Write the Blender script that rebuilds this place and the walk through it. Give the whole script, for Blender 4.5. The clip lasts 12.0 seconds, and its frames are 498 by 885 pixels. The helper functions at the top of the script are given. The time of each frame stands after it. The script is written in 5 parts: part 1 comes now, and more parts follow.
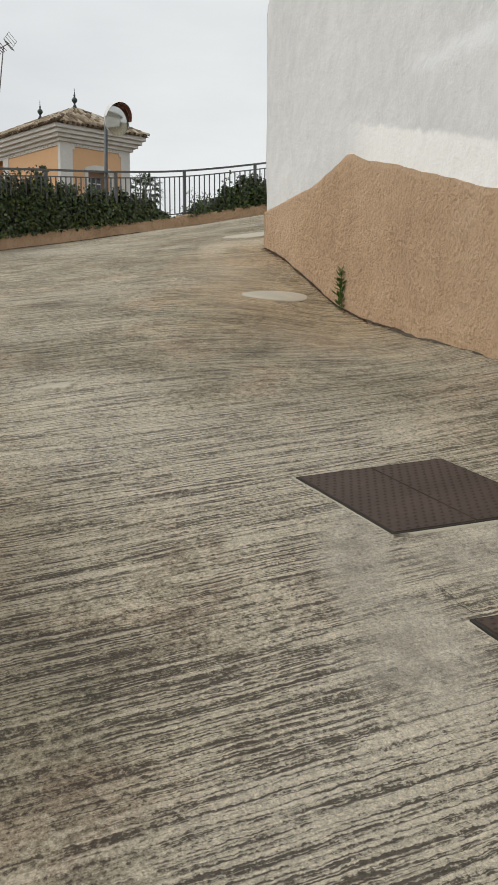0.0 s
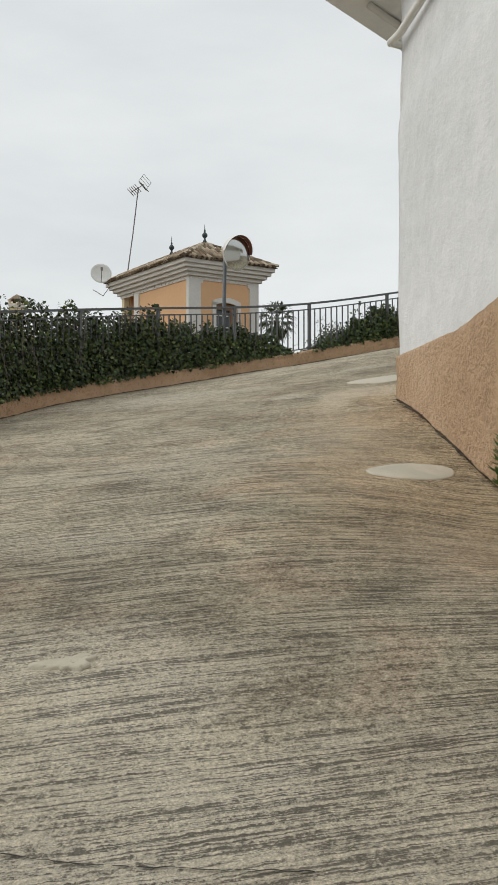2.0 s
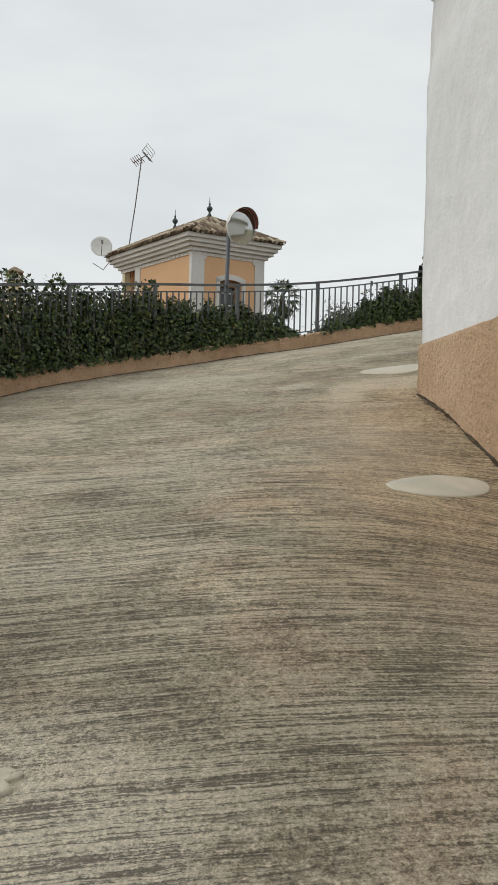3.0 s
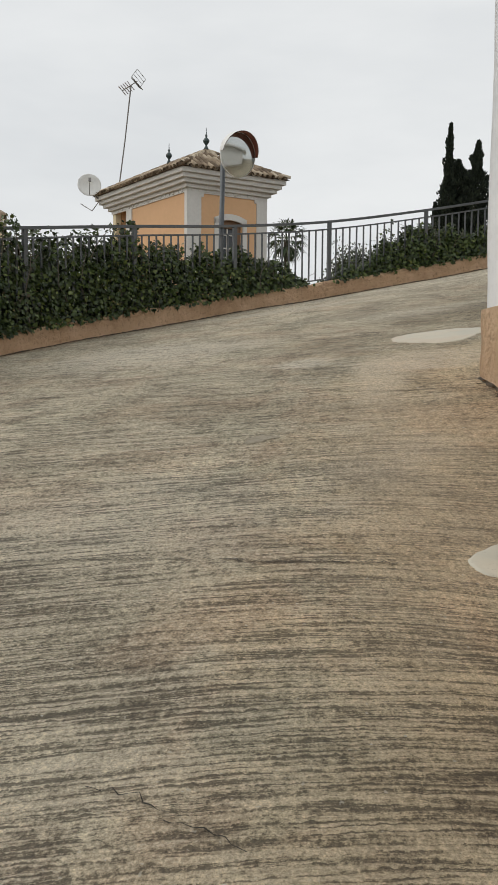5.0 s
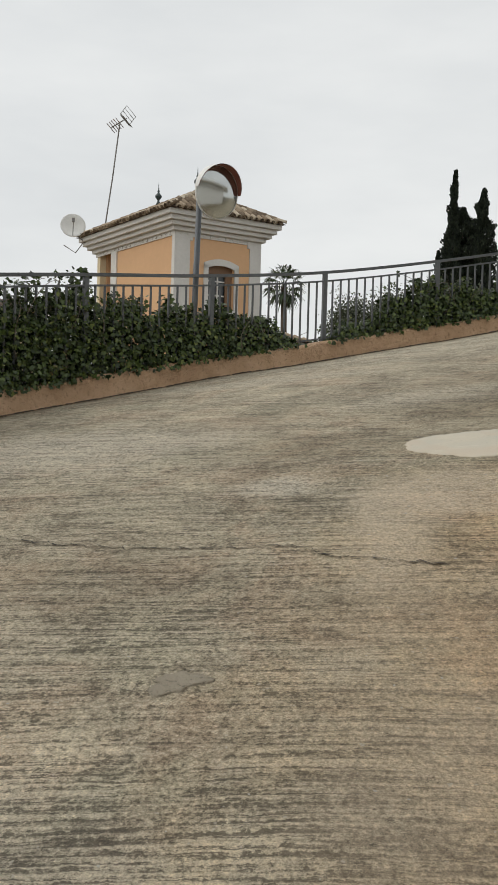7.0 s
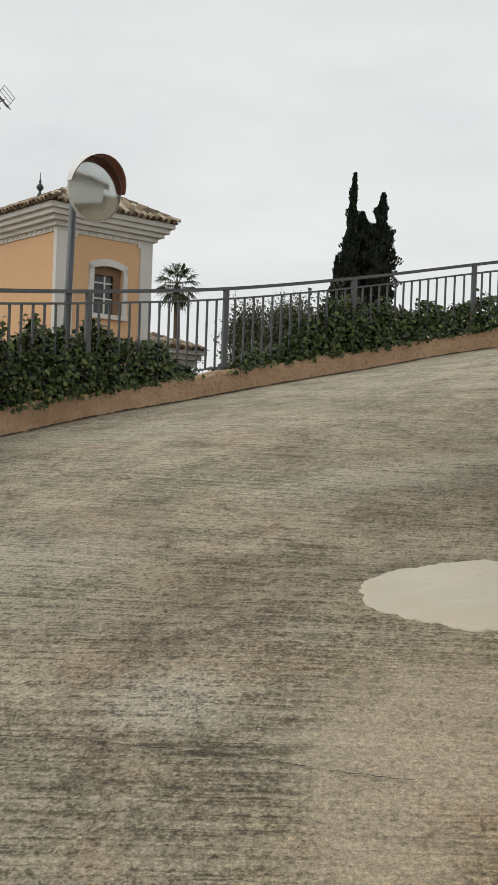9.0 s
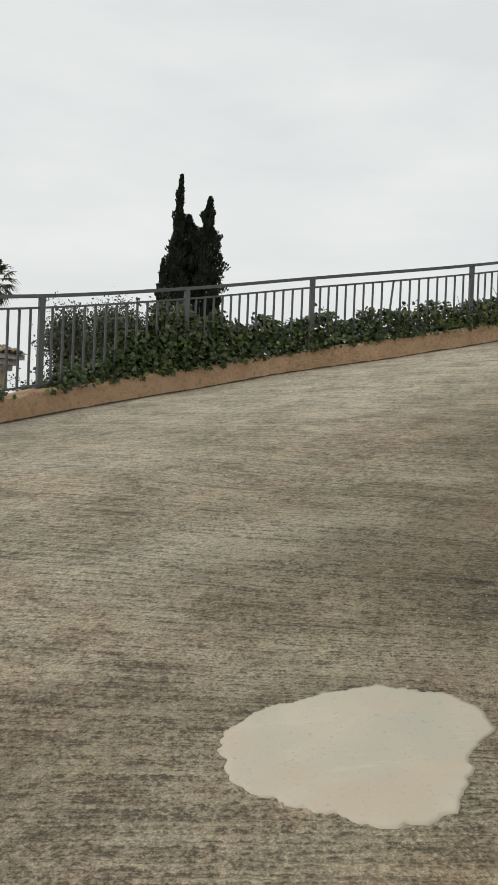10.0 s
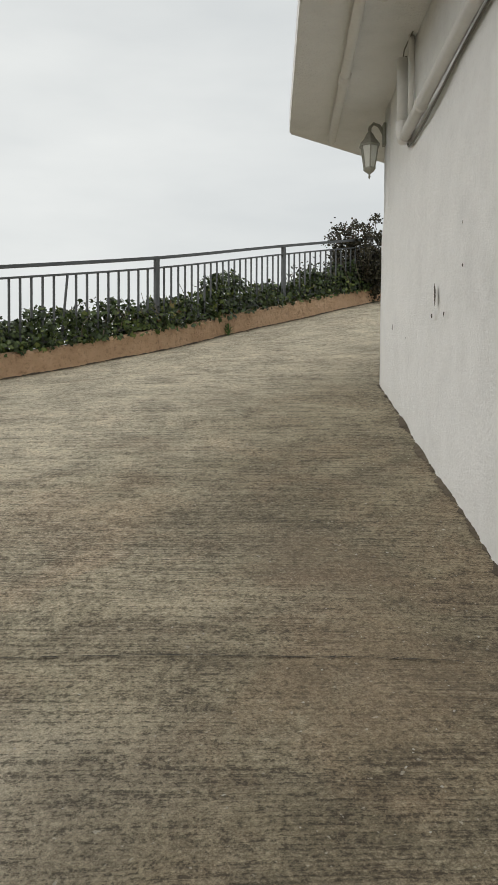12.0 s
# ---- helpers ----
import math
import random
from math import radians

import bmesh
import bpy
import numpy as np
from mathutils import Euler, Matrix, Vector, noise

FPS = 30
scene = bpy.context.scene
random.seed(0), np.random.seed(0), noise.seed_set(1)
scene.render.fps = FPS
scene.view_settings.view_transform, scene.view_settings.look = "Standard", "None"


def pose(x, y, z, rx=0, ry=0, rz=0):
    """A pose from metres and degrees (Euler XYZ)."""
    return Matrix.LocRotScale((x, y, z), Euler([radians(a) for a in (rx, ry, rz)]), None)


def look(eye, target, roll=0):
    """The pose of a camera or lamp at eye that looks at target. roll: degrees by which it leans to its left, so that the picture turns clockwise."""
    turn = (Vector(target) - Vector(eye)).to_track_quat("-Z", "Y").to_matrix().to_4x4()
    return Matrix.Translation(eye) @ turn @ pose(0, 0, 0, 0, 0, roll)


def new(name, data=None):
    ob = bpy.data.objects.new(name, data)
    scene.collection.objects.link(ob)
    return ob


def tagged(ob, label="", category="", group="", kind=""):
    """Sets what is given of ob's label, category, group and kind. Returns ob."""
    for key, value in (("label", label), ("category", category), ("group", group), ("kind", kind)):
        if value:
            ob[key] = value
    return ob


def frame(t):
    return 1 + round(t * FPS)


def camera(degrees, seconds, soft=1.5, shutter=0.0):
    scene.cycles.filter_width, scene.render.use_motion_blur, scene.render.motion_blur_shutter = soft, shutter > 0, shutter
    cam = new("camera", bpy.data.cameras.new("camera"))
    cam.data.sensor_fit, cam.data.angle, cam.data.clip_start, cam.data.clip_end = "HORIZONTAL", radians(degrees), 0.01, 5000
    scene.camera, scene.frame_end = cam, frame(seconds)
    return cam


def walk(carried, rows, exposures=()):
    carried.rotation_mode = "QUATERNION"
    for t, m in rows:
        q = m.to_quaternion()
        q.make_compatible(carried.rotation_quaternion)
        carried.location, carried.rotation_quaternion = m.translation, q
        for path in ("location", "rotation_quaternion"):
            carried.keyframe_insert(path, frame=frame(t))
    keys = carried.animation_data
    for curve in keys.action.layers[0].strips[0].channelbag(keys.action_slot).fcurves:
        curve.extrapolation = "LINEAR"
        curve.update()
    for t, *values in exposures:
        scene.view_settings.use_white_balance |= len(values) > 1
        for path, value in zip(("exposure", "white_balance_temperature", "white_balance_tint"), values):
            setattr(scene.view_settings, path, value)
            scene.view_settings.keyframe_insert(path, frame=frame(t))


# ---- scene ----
cam = camera(32.46, 12.0)
# seconds, eye x y z, yaw to the left, pitch up, roll
ROWS = [
    (0.0, 0.0, 0.0, 1.65, 3.19, -6.51, -0.06),
    (0.5, 0.048, 0.561, 1.74, 5.27, -8.49, -0.6),
    (1.0, 0.032, 1.099, 1.892, 8.75, -6.84, -1.01),
    (1.5, -0.033, 1.643, 2.061, 9.95, -3.01, 0.07),
    (2.0, -0.057, 2.184, 2.23, 12.14, 1.42, -0.07),
    (2.5, -0.192, 2.696, 2.359, 12.32, 1.95, 0.48),
    (3.0, -0.263, 3.252, 2.438, 12.29, -0.05, 1.17),
    (3.2, -0.296, 3.465, 2.49, 12.69, -0.23, 1.05),
    (4.0, -0.48, 4.37, 2.665, 12.55, -1.9, 0.85),
    (4.8, -0.684, 5.296, 2.834, 12.36, -3.43, 0.65),
    (5.0, -0.697, 5.524, 2.87, 12.62, -3.87, 0.47),
    (5.5, -0.74, 6.145, 2.973, 14.72, -5.68, 0.27),
    (6.0, -0.838, 6.739, 3.088, 14.1, -6.08, 1.08),
    (6.5, -0.846, 7.286, 3.257, 14.29, -2.74, 1.83),
    (7.0, -0.939, 7.813, 3.377, 12.46, -1.08, 1.62),
    (7.2, -0.967, 8.028, 3.448, 11.27, -1.04, 1.48),
    (8.0, -1.12, 8.77, 3.68, 7.9, -1.1, 1.9),
    (8.8, -1.264, 9.526, 3.908, 5.28, -1.3, 2.3),
    (9.0, -1.303, 9.722, 3.97, 5.25, -1.15, 2.12),
    (9.5, -1.398, 10.259, 4.114, 0.56, -0.51, 2.24),
    (10.0, -1.382, 10.793, 4.252, -6.46, -0.62, 2.31),
    (10.5, -1.396, 11.301, 4.394, -13.42, -0.29, 1.54),
    (11.0, -1.301, 11.78, 4.494, -20.44, -0.47, 1.31),
    (11.5, -1.163, 12.209, 4.666, -25.1, -0.6, 0.5),
    (12.0, -1.065, 12.704, 4.798, -28.75, -1.64, 0.21),
]


def gaze(x, y, z, yaw, pitch, roll):
    a, p = radians(yaw), radians(pitch)
    ahead = Vector((-math.sin(a) * math.cos(p), math.cos(a) * math.cos(p), math.sin(p)))
    eye = Vector((x, y, z))
    return look(eye, eye + 2 * ahead, roll)


EXPOSURE = 0.0
walk(cam, [(t, gaze(*row)) for t, *row in ROWS], [(0.0, EXPOSURE, 6600, 11), (1.5, EXPOSURE, 6560, 10), (3.0, EXPOSURE, 6560, 10), (5.5, EXPOSURE, 6640, 12), (9.0, EXPOSURE, 6680, 10), (12.0, EXPOSURE, 6700, 10)])

# ---- light: an overcast day ----
SUN_AZ, SUN_EL = radians(258), radians(42)
world = bpy.data.worlds.new("overcast")
scene.world = world
world.use_nodes = True
wt = world.node_tree
wt.nodes.clear()
w_out = wt.nodes.new("ShaderNodeOutputWorld")
w_bg = wt.nodes.new("ShaderNodeBackground")
w_sky = wt.nodes.new("ShaderNodeTexSky")
w_sky.sky_type, w_sky.sun_disc = "NISHITA", False
w_sky.sun_elevation, w_sky.sun_rotation = SUN_EL, SUN_AZ
w_sky.dust_density, w_sky.air_density = 3.0, 1.0
w_co = wt.nodes.new("ShaderNodeTexCoord")
w_map = wt.nodes.new("ShaderNodeMapping")
w_map.inputs["Scale"].default_value = (1.0, 1.0, 3.2)
w_noise = wt.nodes.new("ShaderNodeTexNoise")
w_noise.inputs["Scale"].default_value, w_noise.inputs["Detail"].default_value = 2.2, 5.0
w_noise.inputs["Roughness"].default_value = 0.52
w_ramp = wt.nodes.new("ShaderNodeValToRGB")
w_ramp.color_ramp.elements[0].position, w_ramp.color_ramp.elements[0].color = 0.30, (6.26, 6.63, 6.80, 1)
w_ramp.color_ramp.elements[1].position, w_ramp.color_ramp.elements[1].color = 0.66, (7.76, 8.07, 8.10, 1)
w_mix = wt.nodes.new("ShaderNodeMix")
w_mix.data_type = "RGBA"
w_mix.inputs["Factor"].default_value = 0.93
w_bg.inputs["Strength"].default_value = 0.11
wt.links.new(w_co.outputs["Generated"], w_map.inputs["Vector"])
wt.links.new(w_map.outputs["Vector"], w_noise.inputs["Vector"])
wt.links.new(w_noise.outputs["Fac"], w_ramp.inputs["Fac"])
wt.links.new(w_sky.outputs["Color"], w_mix.inputs["A"])
wt.links.new(w_ramp.outputs["Color"], w_mix.inputs["B"])
wt.links.new(w_mix.outputs["Result"], w_bg.inputs["Color"])
wt.links.new(w_bg.outputs["Background"], w_out.inputs["Surface"])
sun = new("sun", bpy.data.lights.new("sun", "SUN"))
sun.data.energy, sun.data.angle, sun.data.color = 1.1, radians(60), (1.0, 0.95, 0.87)
sun.matrix_world = look((20 * math.sin(SUN_AZ), 20 * math.cos(SUN_AZ), 20 * math.tan(SUN_EL)), (0, 0, 0))

# ---- plan ----
COEF = (2.5782, 0.4686, 2.5105, 0.0547, 0.269, -0.2011, -0.0411, -0.0345, 0.1527, -0.1656, -0.38)


def gz(x, y):
    """Height of the sloping road (numbers or arrays)."""
    u, v = np.clip(x, -9, 11) / 6, (np.clip(y, -4, 30) - 10) / 10
    g = np.exp(-((x - 0.7) / 1.1) ** 2 - ((y - 8.9) / np.where(np.asarray(y) < 8.9, 2.6, 1.7)) ** 2)
    c = COEF
    return (c[0] + c[1] * u + c[2] * v + c[3] * u * u + c[4] * u * v + c[5] * v * v + c[6] * u**3 + c[7] * u * u * v
            + c[8] * u * v * v + c[9] * v**3 + c[10] * g + np.minimum(np.asarray(y) + 4, 0) * 0.12)


# railing posts in plan, from the low end to the high end
POSTS = ((-6.14, 11.29), (-6.07, 13.25), (-5.66, 15.17), (-4.93, 16.99), (-3.89, 18.65), (-2.6, 20.09), (-1.03, 21.21),
         (0.67, 22.11), (3.1, 22.72), (5.67, 23.91), (8.4, 24.9))
RAIL_TOP = (4.08, 4.39, 4.74, 5.06, 5.33, 5.62, 5.975, 6.36, 6.80, 7.41, 8.0)


def spline(points, n=24):
    """A smooth curve through the points: n steps a stretch."""
    p = np.array(points, float)
    p = np.vstack([2 * p[0] - p[1], p, 2 * p[-1] - p[-2]])
    out = []
    for i in range(1, len(p) - 2):
        a, b, c, d = p[i - 1:i + 3]
        for k in range(n):
            s = k / n
            out.append(0.5 * (2 * b + (c - a) * s + (2 * a - 5 * b + 4 * c - d) * s * s + (3 * b - a - 3 * c + d) * s**3))
    out.append(p[-2])
    return np.array(out)


FENCE = spline([(x, y, z) for (x, y), z in zip(POSTS, RAIL_TOP)])
tan = np.gradient(FENCE[:, :2], axis=0)
tan /= np.linalg.norm(tan, axis=1)[:, None]
SIDE = np.stack([tan[:, 1], -tan[:, 0]], 1)  # towards the road


def on_fence(s, off=0.0):
    """Plan place, rail height and tangent at post number s (with parts), off metres towards the road."""
    if s < 0:  # straight on down the hill
        x, y = POSTS[0][0], POSTS[0][1] + 2.0 * s
        return x + off, y, float(gz(x, y)) + 1.2, np.array((0.0, 1.0))
    k = min(max(s * 24, 0), len(FENCE) - 1.001)
    i, f = int(k), k - int(k)
    p = FENCE[i] * (1 - f) + FENCE[i + 1] * f
    return p[0] + SIDE[i, 0] * off, p[1] + SIDE[i, 1] * off, p[2], tan[i]


# the building's plan: near side, bend, corner, far corner
WALL_NEAR, WALL_BEND, WALL_CORNER, WALL_FAR = (3.1, 0.0), (0.62, 8.97), (-0.36, 11.63), (3.83, 19.06)

# ---- materials ----


class Nodes:
    """A small maker of node materials."""

    def __init__(self, name):
        self.mat = bpy.data.materials.new(name)
        self.mat.use_nodes = True
        self.t = self.mat.node_tree
        self.bsdf = self.t.nodes["Principled BSDF"]

    def add(self, kind, **props):
        node = self.t.nodes.new("ShaderNode" + kind)
        for key, value in props.items():
            node.inputs[key.replace("_", " ")].default_value = value
        return node

    def link(self, a, b):
        self.t.links.new(a, b)

    def coords(self, which="Object", scale=(1, 1, 1), turn=0.0):
        co = self.add("TexCoord")
        mp = self.add("Mapping")
        mp.inputs["Scale"].default_value = scale
        mp.inputs["Rotation"].default_value = (0, 0, turn)
        self.link(co.outputs[which], mp.inputs["Vector"])
        return mp.outputs["Vector"]

    def noise(self, vec, scale, detail=4.0, rough=0.55, distortion=0.0):
        n = self.add("TexNoise", Scale=scale, Detail=detail, Roughness=rough, Distortion=distortion)
        self.link(vec, n.inputs["Vector"])
        return n.outputs["Fac"]

    def ramp(self, fac, *stops):
        r = self.add("ValToRGB")
        e = r.color_ramp.elements
        while len(e) < len(stops):
            e.new(0.5)
        for el, (pos, col) in zip(e, stops):
            el.position, el.color = pos, (*col, 1) if len(col) == 3 else col
        self.link(fac, r.inputs["Fac"])
        return r.outputs["Color"]

    def band(self, fac, lo, hi, a=0.0, b=1.0):
        m = self.add("MapRange")
        for key, value in zip(("From Min", "From Max", "To Min", "To Max"), (lo, hi, a, b)):
            m.inputs[key].default_value = value
        m.interpolation_type = "SMOOTHSTEP"
        self.link(fac, m.inputs["Value"])
        return m.outputs["Result"]

    def math(self, op, a, b=None):
        m = self.t.nodes.new("ShaderNodeMath")
        m.operation = op
        for i, v in enumerate((a, b)):
            if v is None:
                continue
            if isinstance(v, (int, float)):
                m.inputs[i].default_value = v
            else:
                self.link(v, m.inputs[i])
        return m.outputs[0]

    def mix(self, fac, a, b, mode="MIX"):
        m = self.t.nodes.new("ShaderNodeMix")
        m.data_type, m.blend_type = "RGBA", mode
        for key, v in (("Factor", fac), ("A", a), ("B", b)):
            s = m.inputs[key] if key == "Factor" else [i for i in m.inputs if i.name == key and i.type == "RGBA"][0]
            if isinstance(v, (int, float)):
                s.default_value = v
            elif isinstance(v, tuple):
                s.default_value = (*v, 1)
            else:
                self.link(v, s)
        return [o for o in m.outputs if o.type == "RGBA"][0]

    def bump(self, height, strength=0.5, distance=0.01, below=None):
        b = self.add("Bump", Strength=strength, Distance=distance)
        self.link(height, b.inputs["Height"])
        if below:
            self.link(below, b.inputs["Normal"])
        return b.outputs["Normal"]

    def done(self, colour=None, rough=None, normal=None, metal=None):
        for key, v in (("Base Color", colour), ("Roughness", rough), ("Normal", normal), ("Metallic", metal)):
            if v is None:
                continue
            if isinstance(v, (int, float)):
                self.bsdf.inputs[key].default_value = v
            elif isinstance(v, tuple):
                self.bsdf.inputs[key].default_value = (*v, 1)
            else:
                self.link(v, self.bsdf.inputs[key])
        return self.mat


def plain(name, colour, rough=0.6, metal=0.0, vary=0.15, scale=8.0, relief=0.0):
    """A paint or metal with slight wear at two scales."""
    m = Nodes(name)
    v = m.coords()
    big, small = m.noise(v, scale * 0.25, 3), m.noise(v, scale * 4, 5)
    f = m.math("ADD", m.math("MULTIPLY", big, 0.6), m.math("MULTIPLY", small, 0.4))
    lo, hi = tuple(c * (1 - vary) for c in colour), tuple(min(1, c * (1 + vary)) for c in colour)
    col = m.ramp(f, (0.3, lo), (0.7, hi))
    nrm = m.bump(small, 0.4, relief) if relief else None
    return m.done(col, rough, nrm, metal)


def concrete_road():
    """Raked concrete: long ragged furrows that hold dirt, pale worn ridges, stains, shade painted by the wall."""
    m = Nodes("brushed_concrete")
    uv = m.add("UVMap")
    uv.uv_map = "groove"
    ob = m.coords()
    sep = m.add("SeparateXYZ")
    m.link(ob, sep.inputs[0])
    px, py = sep.outputs[0], sep.outputs[1]
    sep_uv = m.add("SeparateXYZ")
    m.link(uv.outputs["UV"], sep_uv.inputs[0])

    mid = m.noise(ob, 7.0, 5, 0.65)
    chop = m.noise(ob, 24.0, 5, 0.7)
    grit = m.noise(ob, 100.0, 4, 0.78)
    wear = m.noise(ob, 1.3, 6, 0.66)
    blotch = m.noise(ob, 0.5, 6, 0.65, 0.4)
    ragged = m.noise(ob, 1.6, 6, 0.66)

    def centred(value, weight):
        return m.math("MULTIPLY", m.math("SUBTRACT", value, 0.5), weight)

    # the rake's path wanders a little and its edges crumble
    crumb = m.noise(ob, 62.0, 4, 0.72)
    run = m.math("ADD", sep_uv.outputs[1], centred(mid, 0.026))
    run = m.math("ADD", run, centred(chop, 0.022))
    run = m.math("ADD", run, centred(crumb, 0.010))

    def strokes_of(across, along_, detail, rough):
        c = m.add("CombineXYZ")
        m.link(m.math("MULTIPLY", sep_uv.outputs[0], across), c.inputs[0])
        m.link(m.math("MULTIPLY", run, along_), c.inputs[1])
        c.inputs[2].default_value = across * 3.7
        return m.noise(c.outputs[0], 1.0, detail, rough)

    rake = strokes_of(1.0, 40.0, 3, 0.6)
    comb = strokes_of(3.4, 150.0, 3, 0.65)
    slab = strokes_of(0.7, 7.0, 4, 0.65)
    seam = strokes_of(0.5, 10.0, 3, 0.6)

    # the way's upper end is worn smooth, its lower end keeps crisp strokes
    upper = m.band(m.math("ADD", py, centred(ragged, 6.0)), 6.5, 14.0)
    worn = m.math("MAXIMUM", m.band(wear, 0.46, 0.60, 0.0, 0.85), m.math("MULTIPLY", upper, 0.5))
    lower = m.band(m.math("ADD", py, centred(ragged, 4.0)), 6.0, 2.8)
    hold = m.math("MULTIPLY", m.band(worn, 0.0, 1.0, 1.0, 0.25), m.math("MULTIPLY", m.band(lower, 0.0, 1.0, 0.85, 1.0), m.band(upper, 0.0, 1.0, 1.0, 0.72)))
    thin = m.math("MINIMUM", m.math("ABSOLUTE", m.math("SUBTRACT", rake, 0.5)), 0.11)
    lines = m.math("ADD", m.math("MULTIPLY", m.math("SUBTRACT", thin, 0.055), 3.0), centred(comb, 0.9))
    lines = m.math("MULTIPLY", lines, hold)
    score = m.math("MINIMUM", m.math("ABSOLUTE", m.math("SUBTRACT", seam, 0.5)), 0.035)
    lines = m.math("ADD", lines, m.math("MULTIPLY", m.math("SUBTRACT", score, 0.026), m.band(upper, 0.0, 1.0, 3.6, 1.4)))
    lines = m.math("ADD", lines, centred(slab, 0.10))
    rough = m.math("ADD", m.math("ADD", centred(chop, 0.62), centred(crumb, 0.60)), centred(grit, 0.50))
    strokes = m.math("ADD", m.math("ADD", lines, rough), 0.5)

    def spot(cx, cy, rx, ry, strength, fray=1.6):
        """A ragged-rimmed spot of the given strength."""
        dx = m.math("DIVIDE", m.math("SUBTRACT", px, cx), rx)
        dy = m.math("DIVIDE", m.math("SUBTRACT", py, cy), ry)
        d = m.math("SQRT", m.math("ADD", m.math("MULTIPLY", dx, dx), m.math("MULTIPLY", dy, dy)))
        d = m.math("ADD", d, centred(ragged, fray))
        return m.band(d, 1.25, 0.35, 0.0, strength)

    base = m.ramp(blotch, (0.34, (0.335, 0.294, 0.214)), (0.50, (0.45, 0.396, 0.292)), (0.68, (0.58, 0.514, 0.384)))
    rust = m.band(m.noise(ob, 1.3, 5, 0.65, 0.8), 0.47, 0.64, 0.0, 0.75)
    base = m.mix(rust, base, (0.44, 0.345, 0.245))
    green = m.band(m.noise(ob, 1.1, 5, 0.65, 0.5), 0.52, 0.68, 0.0, 0.5)
    base = m.mix(green, base, (0.29, 0.275, 0.195))
    base = m.mix(m.band(py, 16.5, 20.0, 0.0, 0.6), base, (0.60, 0.55, 0.435))
    patchy = m.ramp(m.noise(ob, 2.3, 6, 0.7, 0.6), (0.36, (0.62, 0.60, 0.58)), (0.5, (1.0, 1.0, 0.99)), (0.64, (1.32, 1.32, 1.30)))
    base = m.mix(0.85, base, patchy, "MULTIPLY")
    # pale worn places
    for cx, cy, rx, ry, s in ((-3.6, 13.8, 1.4, 0.9, 0.6), (-0.8, 15.1, 0.9, 0.45, 0.7), (-1.8, 12.5, 0.3, 0.2, 0.8), (-2.8, 17.2, 1.5, 0.5, 0.4), (-1.1, 4.9, 0.6, 0.8, 0.6), (-1.5, 5.7, 0.8, 0.4, 0.6), (0.4, 1.8, 0.8, 0.9, 0.45), (0.3, 2.7, 0.6, 1.0, 0.45), (-0.2, 4.4, 1.2, 1.0, 0.55), (-2.0, 9.3, 1.3, 0.6, 0.35), (-2.3, 7.2, 0.6, 0.4, 0.45)):
        base = m.mix(spot(cx, cy, rx, ry, s), base, (0.66, 0.605, 0.49))
    # dirt fills the furrows, the ridges are rubbed pale
    furrow = m.math("MULTIPLY", m.band(strokes, 0.525, 0.355), m.band(lower, 0.0, 1.0, 0.80, 0.95))
    dirt = m.mix(lower, (0.052, 0.042, 0.029), (0.054, 0.040, 0.029))
    col = m.mix(furrow, base, m.mix(0.10, dirt, base))
    ridge = m.band(strokes, 0.51, 0.68, 0.0, 0.95)
    col = m.mix(ridge, col, m.mix(0.45, m.mix(lower, (0.76, 0.68, 0.53), (0.92, 0.82, 0.66)), base))
    # sandy wash below the corner of the house
    edge_x = m.math("ADD", px, centred(ragged, 2.2))
    wash = m.math("MULTIPLY", m.band(edge_x, -1.7, -0.5), m.math("MULTIPLY", m.band(py, 5.8, 8.6), m.band(py, 13.1, 12.6)))
    col = m.mix(m.math("MULTIPLY", wash, 0.75), col, (1.10, 0.95, 0.78), "MULTIPLY")
    sand = m.noise(ob, 26.0, 5, 0.7)
    for cx, cy, rx, ry, s, tint in ((-0.75, 12.4, 0.55, 0.45, 0.65, (0.68, 0.58, 0.44)), (-1.12, 11.8, 0.26, 0.9, 0.6, (0.68, 0.575, 0.43)), (-0.95, 10.6, 0.5, 0.8, 0.35, (0.52, 0.43, 0.31)), (-0.6, 9.5, 0.6, 1.3, 0.35, (0.60, 0.49, 0.355)),
                                    (0.0, 7.2, 0.5, 0.7, 0.3, (0.44, 0.34, 0.24)), (1.1, 16.0, 0.4, 0.6, 0.45, (0.42, 0.33, 0.24)), (0.75, 15.1, 0.5, 0.4, 0.45, (0.44, 0.355, 0.255)), (-2.5, 14.4, 0.5, 0.4, 0.3, (0.46, 0.37, 0.27))):
        col = m.mix(m.math("MULTIPLY", spot(cx, cy, rx, ry, s, 1.9), m.band(sand, 0.36, 0.54, 0.4, 1.0)), col, tint)
    # trowelled cement apron round the covers, smoother than the rest
    apron = m.math("MAXIMUM", spot(0.24, 3.2, 0.16, 0.50, 1.0, 0.9), m.math("MAXIMUM", spot(0.40, 2.62, 0.24, 0.34, 1.0, 0.9), spot(0.85, 3.2, 0.5, 0.35, 0.9, 0.9)))
    col = m.mix(m.math("MULTIPLY", apron, m.band(chop, 0.34, 0.46, 0.35, 0.9)), col, m.ramp(mid, (0.35, (0.42, 0.38, 0.31)), (0.65, (0.70, 0.645, 0.535))))
    grain = m.ramp(m.noise(ob, 170.0, 3, 0.7), (0.30, (0.60, 0.59, 0.58)), (0.5, (1.0, 1.0, 1.0)), (0.70, (1.30, 1.30, 1.30)))
    col = m.mix(0.8, col, grain, "MULTIPLY")
    stones = m.ramp(m.noise(ob, 68.0, 4, 0.75), (0.36, (0.50, 0.48, 0.45)), (0.5, (1.0, 1.0, 1.0)), (0.64, (1.42, 1.42, 1.41)))
